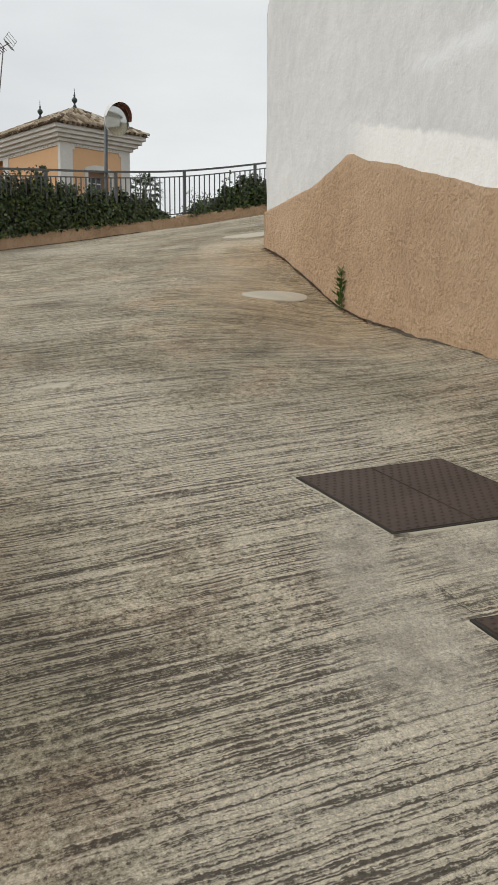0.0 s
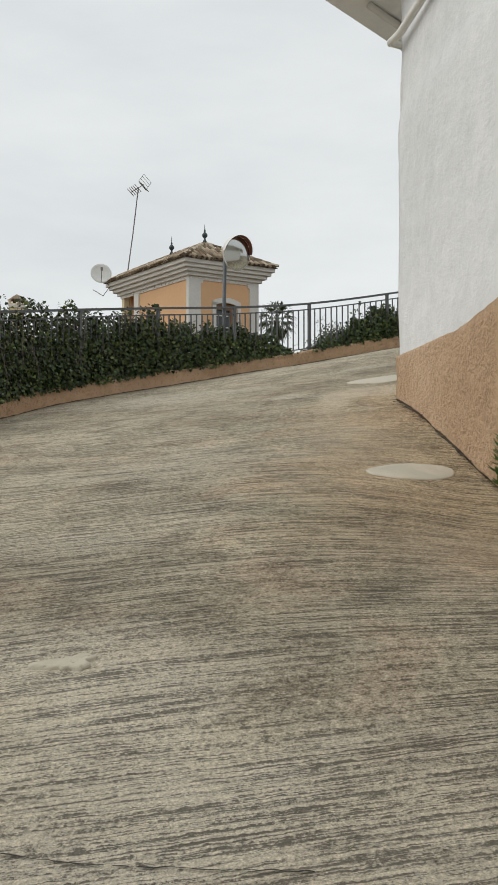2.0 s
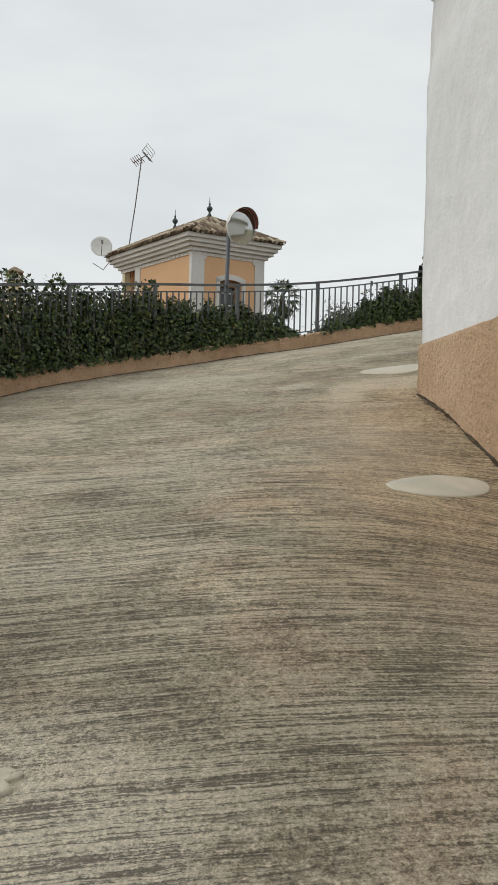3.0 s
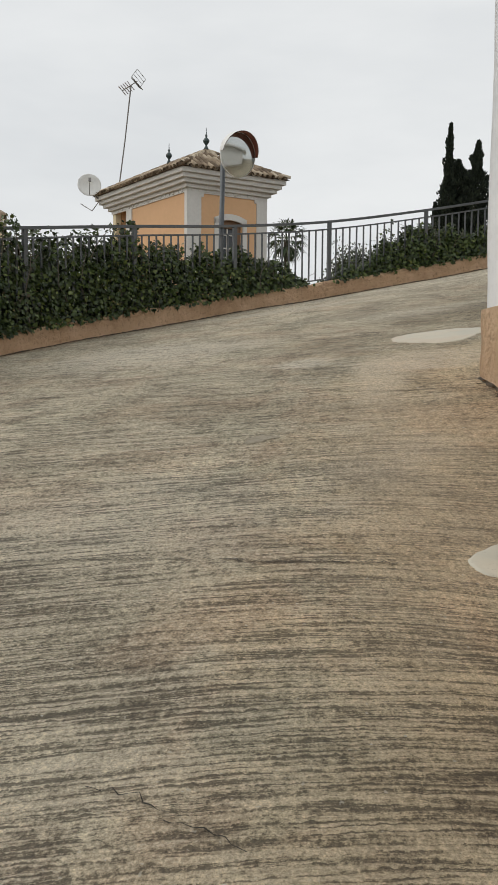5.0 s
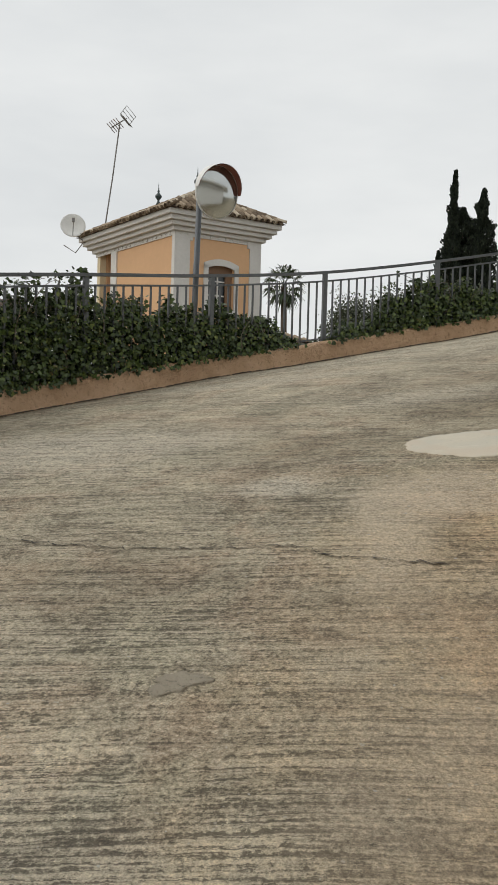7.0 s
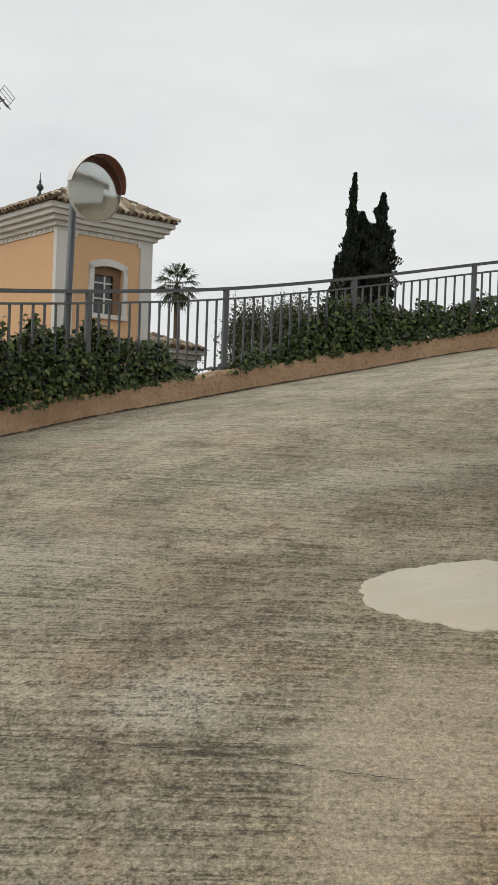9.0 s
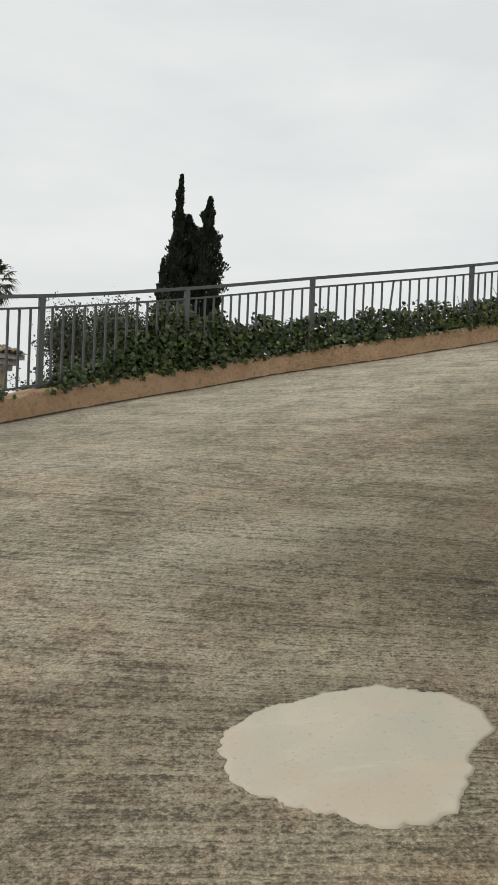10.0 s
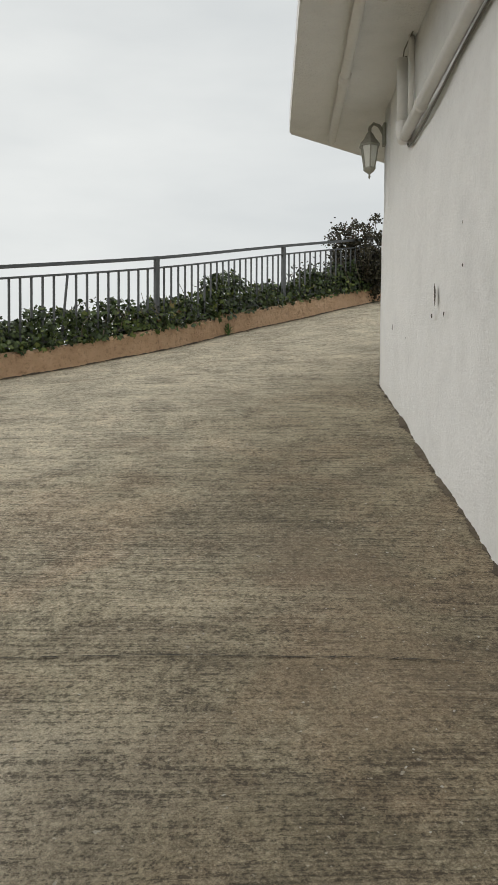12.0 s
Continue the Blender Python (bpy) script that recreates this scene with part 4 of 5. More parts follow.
def scatter_stones():
    rnd = random.Random(11)
    verts, faces = [], []
    def stone(x, y, r):
        z = surface(x, y) + r * 0.25
        k0 = len(verts)
        a = rnd.uniform(0, 6.28)
        ca, sa, long = math.cos(a), math.sin(a), rnd.uniform(0.9, 1.7)
        for dx, dy, dz in ((1, 0.2, 0), (0.1, 1, 0), (-1, -0.1, 0), (-0.2, -1, 0), (0.3, 0.1, 0.6), (0, 0, -0.8)):
            f = rnd.uniform(0.5, 1.25) * r
            u, w = dx * f * long + rnd.uniform(-0.3, 0.3) * r, dy * f
            verts.append((x + u * ca - w * sa, y + u * sa + w * ca, z + dz * f))
        for a, b, c in ((0, 1, 4), (1, 2, 4), (2, 3, 4), (3, 0, 4), (1, 0, 5), (2, 1, 5), (3, 2, 5), (0, 3, 5)):
            faces.append((k0 + a, k0 + b, k0 + c))
    for _ in range(90):
        stone(rnd.gauss(-0.6, 0.5), rnd.gauss(12.4, 0.6), rnd.uniform(0.002, 0.007))
    for _ in range(260):
        d, o = rnd.uniform(0, 8.2), 0.08 + abs(rnd.gauss(0, 0.55))
        p = Vector((*WALL_CORNER, 0)) + along * d + outward * o
        stone(p.x, p.y, rnd.uniform(0.002, 0.007))
    for _ in range(420):
        stone(rnd.uniform(-2.8, 1.2), rnd.uniform(2.5, 16), rnd.uniform(0.002, 0.006))
    return tagged(new("stone_chips", mesh_of("stone_chips", verts, faces, M["stone"])), "pale stone chips scattered on the concrete road", "stone chips", kind="stuff")


scatter_stones()


def scatter_litter():
    rnd = random.Random(21)
    verts, faces = [], []
    def leaf(x, y, r):
        z = surface(x, y) + 0.012
        a = rnd.uniform(0, 6.28)
        k0 = len(verts)
        for f, s in ((1, 0), (0, 0.45), (-1, 0), (0, -0.45)):
            verts.append((x + r * (f * math.cos(a) - s * math.sin(a)), y + r * (f * math.sin(a) + s * math.cos(a)), z + rnd.uniform(0, 0.5) * r))
        faces.append((k0, k0 + 1, k0 + 2))
        faces.append((k0, k0 + 2, k0 + 3))
    c = Vector((*WALL_BEND, 0))
    e = Vector((*WALL_CORNER, 0))
    t = (e - c).normalized()
    n = Vector((-t.y, t.x, 0))
    for _ in range(420):
        p = c + t * rnd.uniform(-1.6, 2.7) + n * (0.10 + abs(rnd.gauss(0, 0.045)))
        leaf(p.x, p.y, rnd.uniform(0.008, 0.028))
    for _ in range(90):
        x, y, _, _ = on_fence(rnd.uniform(1, 8.8), 0.14 + abs(rnd.gauss(0, 0.06)))
        leaf(x, y, rnd.uniform(0.008, 0.02))
    return tagged(new("leaf_litter", mesh_of("leaf_litter", verts, faces, M["litter"])), "dry brown leaf litter in the gutters", "leaf litter", kind="stuff")


scatter_litter()


def wall_chip(d, z, w, h, seed):
    p = Vector((*WALL_CORNER, 0)) + along * d
    rnd = random.Random(seed)
    bm = bmesh.new()
    vs = []
    for k in range(9):
        a = 2 * math.pi * k / 9
        r = rnd.uniform(0.6, 1.1)
        da, dz = w * r * math.cos(a), h * r * math.sin(a)
        q = p + along * da + outward * (long_offset(d, z, p) + 0.024)
        vs.append(bm.verts.new((q.x, q.y, z + dz)))
    bm.faces.new(vs)
    part("chip", bm, M["chip"], bpy.data.objects["wall_west"])


for d, z, w, h, sd in ((5.95, 5.57, 0.036, 0.075, 1), (6.05, 5.45, 0.025, 0.02, 2), (5.70, 5.42, 0.025, 0.018, 3), (7.65, 5.55, 0.03, 0.03, 4), (5.2, 5.62, 0.02, 0.012, 8), (5.2, 5.85, 0.008, 0.012, 6), (7.0, 5.4, 0.007, 0.01, 7)):
    wall_chip(d, z, w, h, sd)

# ---- plants ----
LEAF_SHAPE = np.array([(0.0, 0.0), (0.42, 0.12), (0.5, 0.5), (0.16, 0.62), (0.0, 1.0), (-0.16, 0.62), (-0.5, 0.5), (-0.42, 0.12)])


def leaf_cloud(places, normals, sizes, shape=LEAF_SHAPE, rng=None, droop=0.35, fold=0.12):
    """Many leaves as one list of points and faces."""
    n = len(places)
    nr = normals / (np.linalg.norm(normals, axis=1)[:, None] + 1e-9)
    down = np.tile([0, 0, -1.0], (n, 1)) * droop + rng.normal(0, 0.6, (n, 3))
    tipd = down - nr * (down * nr).sum(1)[:, None]
    tipd /= np.linalg.norm(tipd, axis=1)[:, None] + 1e-9
    side = np.cross(tipd, nr)
    m = len(shape)
    pts = (places[:, None] + sizes[:, None, None] * (shape[None, :, 0, None] * side[:, None] + shape[None, :, 1, None] * tipd[:, None]
           - fold * np.abs(shape[None, :, 0, None]) * nr[:, None]))
    faces = np.arange(n * m).reshape(n, m)
    return pts.reshape(-1, 3), faces


IVY_H = ((0, 1.2), (1.0, 1.28), (1.6, 1.22), (2.0, 1.1), (2.5, 1.0), (2.95, 1.1), (3.2, 0.92), (3.45, 0.80), (3.8, 0.72), (4.1, 0.66), (4.4, 0.52),
         (4.62, 0.34), (4.76, 0.10), (5.05, 0.08), (5.2, 0.22), (5.4, 0.24), (5.55, 0.42), (5.8, 0.72), (6.1, 0.66), (6.4, 0.52), (6.8, 0.44), (7.0, 0.46), (7.3, 0.40),
         (7.65, 0.42), (7.95, 0.36), (8.1, 0.40), (8.25, 0.30), (8.42, 0.52), (8.6, 0.58), (8.75, 0.34), (9.0, 0.30), (9.3, 0.40), (9.9, 0.55))
ivy_s, ivy_h = np.array(IVY_H).T


def ivy(s0, s1, per_metre2, label, seed, shoots):
    rng = np.random.default_rng(seed)
    length = (s1 - s0) * 2.0
    total = int(per_metre2 * length * 1.1)
    ss = rng.uniform(s0, s1, total)
    bumps = 0.13 * np.sin(ss * 17 + 1) + 0.1 * np.sin(ss * 29 + 2) + 0.08 * np.sin(ss * 53)
    hh = np.interp(ss, ivy_s, ivy_h) * (1 + bumps * 0.9)
    f = rng.uniform(0, 1, total) ** 1.05
    keep = rng.uniform(0, 1, total) < np.clip(hh / 1.1, 0.05, 1) * (1.0 - 0.55 * np.clip((f * hh - 0.75) / 0.4, 0, 1))
    keep &= ~((f > 0.4) & (rng.uniform(0, 1, total) < 0.22 * np.exp(-((ss - 1.5) / 0.8) ** 2)))
    ss, hh, f = ss[keep], hh[keep], f[keep]
    n = len(ss)
    depth = rng.uniform(-1, 1, n)
    width = 0.24 * (1 - 0.35 * f)
    out = -0.15 + depth * width + 0.10 * (1 - f) * (depth > 0.5)
    pl = np.empty((n, 3))
    nr = np.empty((n, 3))
    for i, (s, o) in enumerate(zip(ss, out)):
        x, y, _, t = on_fence(s, o)
        base_x, base_y, _, _ = on_fence(s, -0.05)
        pl[i] = x, y, kerb_top(base_x, base_y) - 0.03 + f[i] * hh[i]
        nr[i] = t[1], -t[0], 0
    nr = nr * (0.7 + 0.5 * depth[:, None]) + rng.normal(0, 0.75, (n, 3)) + np.array([0, 0, 0.5]) + f[:, None] ** 3 * np.array([0, 0, 0.6])
    size = rng.uniform(0.03, 0.078, n)
    # long shoots that reach out of the top and arch over
    runs = []
    for k in range(shoots):
        s = rng.uniform(s0 + 0.1, s0 + (s1 - s0) * 0.62)
        h = float(np.interp(s, ivy_s, ivy_h))
        x, y, _, t = on_fence(s, rng.uniform(-0.3, 0.05))
        z = kerb_top(x, y) + h * 0.75
        rise, reach = rng.uniform(0.25, 0.62) * min(1.0, max(0.35, h)), rng.uniform(-0.5, 0.5)
        path = np.array([(x + t[0] * reach * g, y + t[1] * reach * g, z + rise * (1.5 * g - 0.75 * g * g)) for g in np.linspace(0, 1, 8)])
        runs.append(path)
        more = path[rng.integers(1, 8, 16)] + rng.normal(0, 0.025, (16, 3))
        pl, nr = np.vstack([pl, more]), np.vstack([nr, rng.normal(0, 1, (16, 3)) + np.array([0, 0, 0.5])])
        size = np.concatenate([size, rng.uniform(0.03, 0.075, 16)])
    pts, faces = leaf_cloud(pl, nr, size, rng=rng)
    x, y, _, _ = on_fence((s0 + s1) / 2)
    hedge = thing("ivy_hedge", (x, y, kerb_top(x, y)), label, "ivy", kind="stuff")
    place("leaves", mesh_of("leaves", pts.tolist(), faces.tolist(), M["ivy"]), hedge)
    bm_all = bmesh.new()
    for k in range(int(length * 7)):
        s = rng.uniform(s0, s1)
        h = float(np.interp(s, ivy_s, ivy_h))
        if h < 0.2:
            continue
        x, y, _, t = on_fence(s, rng.uniform(-0.25, 0.12))
        z = kerb_top(x, y) - 0.02
        lean = rng.uniform(-0.35, 0.35)
        top = h * rng.uniform(0.7, 1.15)
        path = [(x + t[0] * lean * g + 0.03 * math.sin(9 * g + k), y + t[1] * lean * g + 0.03 * math.cos(7 * g + k), z + top * g) for g in np.linspace(0, 1, 6)]
        tube = bm_tube(path, [0.009 * (1 - 0.7 * g) for g in np.linspace(0, 1, 6)], 4)
        me = bpy.data.meshes.new("tmp")
        tube.to_mesh(me)
        tube.free()
        bm_all.from_mesh(me)
        bpy.data.meshes.remove(me)
    for path in runs:
        tube = bm_tube(path, [0.006 * (1 - 0.6 * g) for g in np.linspace(0, 1, 8)], 4)
        me = bpy.data.meshes.new("tmp")
        tube.to_mesh(me)
        tube.free()
        bm_all.from_mesh(me)
        bpy.data.meshes.remove(me)
    part("stems", bm_all, M["twig"], hedge)


ivy(0.0, 4.78, 5200, "dense dark green ivy climbing through the iron railing", 5, 75)
ivy(5.0, 9.95, 5600, "low dark green ivy trailing over the ochre kerb", 6, 14)


def shrub(s, off, height, spread, label, seed, leaves=3500):
    """A twiggy shrub behind the railing."""
    rng = np.random.default_rng(seed)
    x, y, _, _ = on_fence(s, off)
    z = kerb_top(x, y) - 0.6
    sh = thing("shrub", (x, y, z), label, "shrub")
    bm_all = bmesh.new()
    tips = []
    for k in range(42):
        a, r = rng.uniform(0, 6.28), spread * math.sqrt(rng.uniform(0, 1))
        end = (x + r * math.cos(a), y + r * math.sin(a), z + height * rng.uniform(0.55, 1.0) * (1 - 0.25 * (r / spread) ** 2))
        path = [(x + (end[0] - x) * g**1.4 + 0.03 * math.sin(8 * g + k), y + (end[1] - y) * g**1.4, z + (end[2] - z) * g) for g in np.linspace(0, 1, 7)]
        tips += path[2:]
        tube = bm_tube(path, [0.016 * (1 - 0.85 * g) for g in np.linspace(0, 1, 7)], 4)
        me = bpy.data.meshes.new("tmp")
        tube.to_mesh(me)
        tube.free()
        bm_all.from_mesh(me)
        bpy.data.meshes.remove(me)
    part("stems", bm_all, M["twig"], sh)
    tips = np.array(tips)
    pl = tips[rng.integers(0, len(tips), leaves)] + rng.normal(0, 0.055, (leaves, 3))
    pts, faces = leaf_cloud(pl, rng.normal(0, 1, (leaves, 3)), rng.uniform(0.03, 0.058, leaves), LEAF_SHAPE[[0, 2, 4, 6]], rng)
    place("leaves", mesh_of("leaves", pts.tolist(), faces.tolist(), M["bush"]), sh)


shrub(9.8, -0.15, 1.85, 0.72, "dark twiggy shrub behind the iron railing", 3, 15000)
shrub(9.4, -0.25, 1.2, 0.42, "small thin twiggy shrub against the railing", 4, 1200)
shrub(1.0, -0.35, 1.85, 0.55, "twiggy shrub grown through the ivy hedge", 9, 1800)
shrub(1.9, -0.3, 1.75, 0.5, "thin twiggy shrub grown through the ivy hedge", 10, 1200)


def weed(x, y, z, height, label, seed, n=90, spread=0.09):
    rng = np.random.default_rng(seed)
    w = thing("weed", (x, y, z), label, "weed")
    part("stem", bm_tube([(x, y, z - 0.03), (x + 0.01, y, z + height * 0.5), (x - 0.01, y, z + height * 0.97)], [0.008, 0.006, 0.002], 5), M["weed"], w)
    f = rng.uniform(0.02, 1, n)
    a = rng.uniform(0, 6.28, n)
    pl = np.stack([x + 0.01 * np.cos(a), y + 0.01 * np.sin(a), z + f * height], 1)
    tip = np.stack([np.cos(a), np.sin(a), rng.uniform(0.3, 1.1, n)], 1)
    tip /= np.linalg.norm(tip, axis=1)[:, None]
    side = np.cross(tip, [0, 0, 1.0])
    side /= np.linalg.norm(side, axis=1)[:, None]
    ln = spread * rng.uniform(0.7, 1.3, n) * (1.15 - 0.6 * f)
    shape = np.array([(0, 0), (0.13, 0.4), (0, 1.0), (-0.13, 0.4)])
    pts = pl[:, None] + ln[:, None, None] * (shape[None, :, 0, None] * side[:, None] + shape[None, :, 1, None] * tip[:, None])
    place("leaves", mesh_of("leaves", pts.reshape(-1, 3).tolist(), np.arange(n * 4).reshape(n, 4).tolist(), M["weed"]), w)


weed(0.46, 9.08, surface(0.46, 9.08), 0.42, "upright green weed growing at the wall foot", 2, 130, 0.125)
kx, ky, _, _ = on_fence(8.45, 0.15)
weed(kx, ky, surface(kx, ky), 0.14, "small dry weed growing at the kerb", 7, 60, 0.09)

# ---- the convex road mirror ----


def make_mirror():
    x, y, _, _ = on_fence(3.87, -0.06)
    z0 = kerb_top(x, y) - 0.4
    mir = thing("road_mirror", (x, y, z0), "round convex road mirror with a hood on a grey pole", "mirror")
    top = Vector((x + 0.05, y, 6.45))
    part("pole", bm_tube([(x, y, z0), top], 0.038, 12), M["pole"], mir, smooth=True)
    c = Vector((x + 0.315, y - 0.12, 6.335))
    axis = Vector((0.78, -0.61, -0.13)).normalized()
    q = axis.to_track_quat("Z", "Y").to_matrix()

    def at(px, py, pz):
        return c + q @ Vector((px, py, pz))

    rad, n = 0.322, 40
    bm = bmesh.new()
    rings = []
    for f in (1.0, 0.85, 0.65, 0.45, 0.25, 0.08):
        rings.append([bm.verts.new(at(rad * f * math.cos(2 * math.pi * k / n), rad * f * math.sin(2 * math.pi * k / n), 0.05 * (1 - f * f))) for k in range(n)])
    for r, s in zip(rings, rings[1:]):
        for k in range(n):
            bm.faces.new((r[k], r[(k + 1) % n], s[(k + 1) % n], s[k]))
    bm.faces.new(rings[-1])
    face = part("mirror_face", bm, M["mirror"], mir, "slightly cloudy mirror", smooth=True)
    bm = bmesh.new()
    rings = []
    for r, h in ((0.324, 0.004), (0.334, 0.0), (0.334, -0.02), (0.2, -0.07), (0.05, -0.08)):
        rings.append([bm.verts.new(at(r * math.cos(2 * math.pi * k / n), r * math.sin(2 * math.pi * k / n), h)) for k in range(n)])
    for r, s in zip(rings, rings[1:]):
        for k in range(n):
            bm.faces.new((r[k], r[(k + 1) % n], s[(k + 1) % n], s[k]))
    bm.faces.new(rings[-1])
    part("back_shell", bm, M["hood_out"], mir, "white plastic shell", smooth=True)
    # the hood: an arched visor over the upper part, wider at its crown
    up_local = q.inverted() @ Vector((0, 0, 1))
    a0 = math.atan2(up_local.y, up_local.x)
    for name, mat, r0 in (("hood", M["hood_out"], 0.338), ("hood_lining", M["hood_in"], 0.330)):
        bm = bmesh.new()
        prev = None
        for k in range(41):
            a = a0 + radians(-88 + 176 * k / 40)
            d = 0.125 * max(0.0, math.cos((a - a0) * 0.85)) ** 0.8 + 0.012
            row = [bm.verts.new(at(r0 * math.cos(a), r0 * math.sin(a), h)) for h in (-0.02, d * 0.5, d)]
            if prev:
                bm.faces.new((prev[0], row[0], row[1], prev[1]))
                bm.faces.new((prev[1], row[1], row[2], prev[2]))
            prev = row
        ob = part(name, bm, mat, mir, "white outside of the hood" if name == "hood" else "red-brown inside of the hood", smooth=True)
    part("bracket", bm_tube([top - Vector((0, 0, 0.12)), at(0, 0, -0.08)], 0.022, 8), M["pole"], mir)


make_mirror()

# ---- the apricot house below the road ----
HN, HR, HL = Vector((-8.90, 32.70, 0)), Vector((0.740, 0.672, 0)), Vector((-0.765, 0.644, 0))


def hp(a, b, z):
    """A place by the house's own sides: a along the window side, b along the other."""
    p = HN + HR * a + HL * b
    return Vector((p.x, p.y, z))


def h_box(a0, a1, b0, b1, z0, z1, bevel=0.0):
    bm = bmesh.new()
    v = [bm.verts.new(hp(a, b, z)) for z in (z0, z1) for a, b in ((a0, b0), (a1, b0), (a1, b1), (a0, b1))]
    for f in ((0, 3, 2, 1), (4, 5, 6, 7), (0, 1, 5, 4), (1, 2, 6, 5), (2, 3, 7, 6), (3, 0, 4, 7)):
        bm.faces.new([v[k] for k in f])
    if bevel:
        bmesh.ops.bevel(bm, geom=bm.edges[:], offset=bevel, segments=1, affect="EDGES")
    return bm


TILE_L = 0.40


def tile_mesh():
    """One barrel tile: an arched shell that narrows upslope."""
    v, f = [], []
    for t, r in ((0.0, 0.088), (1.0, 0.070)):
        for rr in (r, r - 0.014):
            for k in range(6):
                a = math.pi * k / 5
                v.append((rr * math.cos(a), TILE_L * t, rr * math.sin(a)))
    for k in range(5):
        f.append((k, k + 1, 13 + k, 12 + k))
        f.append((k + 7, k + 6, 18 + k, 19 + k))
        f.append((k + 1, k, 6 + k, 7 + k))
    return mesh_of("tile", v, f, M["tile"], True)


TILE = tile_mesh()


def lay_tile(parent, where, upslope, normal):
    y = upslope.normalized()
    z = (normal - y * normal.dot(y)).normalized()
    x = y.cross(z)
    ob = new("tile", TILE)
    ob.parent = parent
    m = Matrix((x, y, z)).transposed().to_4x4()
    m.translation = where - origin(parent)
    ob.matrix_basis = m


def tile_slope(parent, poly, rnd):
    """Rows of barrel tiles over one slope: poly starts with the two eave corners."""
    a, b = poly[0], poly[1]
    u = (b - a).normalized()
    nrm = (b - a).cross(poly[2] - a).normalized()
    if nrm.z < 0:
        nrm = -nrm
    up = nrm.cross(u)
    if up.z < 0:
        up = -up
    flat = [((p - a).dot(u), (p - a).dot(up)) for p in poly]
    length, rise = (b - a).length, max(q[1] for q in flat)

    def inside(x, y):
        hit, j = False, len(flat) - 1
        for i in range(len(flat)):
            (x1, y1), (x2, y2) = flat[i], flat[j]
            if (y1 > y) != (y2 > y) and x < (x2 - x1) * (y - y1) / (y2 - y1) + x1:
                hit = not hit
            j = i
        return hit

    cols, rows = int(length / 0.20), int(rise / 0.33) + 1
    for c in range(cols):
        x = (c + 0.5) * length / cols
        for r in range(rows):
            y = r * 0.33 - 0.05
            if not inside(x, max(y + 0.18, 0.02)):
                continue
            w = a + u * x + up * y + nrm * (0.012 + rnd.uniform(0, 0.012))
            lay_tile(parent, w, up + nrm * 0.035 + u * rnd.uniform(-0.03, 0.03), nrm)
            if r == 0:  # the pan tile between two covers, seen from its end
                lay_tile(parent, a + u * (x + 0.5 * length / cols) + up * (y + 0.03) + nrm * 0.055, up, -nrm)


def ridge_tiles(parent, a, b, rnd):
    d = b - a
    n = int(d.length / 0.33)
    side = d.cross(Vector((0, 0, 1)))
    for k in range(n):
        lay_tile(parent, a + d * (k / n) + Vector((0, 0, 0.05)), d, side.cross(d).normalized() + Vector((0, 0, rnd.uniform(-0.02, 0.02))))


def finial(parent, p):
    part("finial", bm_lathe(p.x, p.y, p.z, [(0.10, -0.05), (0.06, 0.05), (0.035, 0.10), (0.04, 0.13), (0.11, 0.22), (0.115, 0.28), (0.05, 0.36), (0.025, 0.38), (0.045, 0.42), (0.03, 0.47), (0.014, 0.50), (0.02, 0.54), (0.008, 0.58), (0.014, 0.62), (0.003, 0.72)], 14), M["bronze"], parent, "dark green glazed finial", smooth=True)


def moulding(parent, steps, a1, b1):
    """Stepped cornice rings: pairs of overhang and heights."""
    for e, z0, z1 in steps:
        part("cornice", h_box(-e, a1 + e, -e, b1 + e, z0, z1, 0.012), M["trim"], parent)


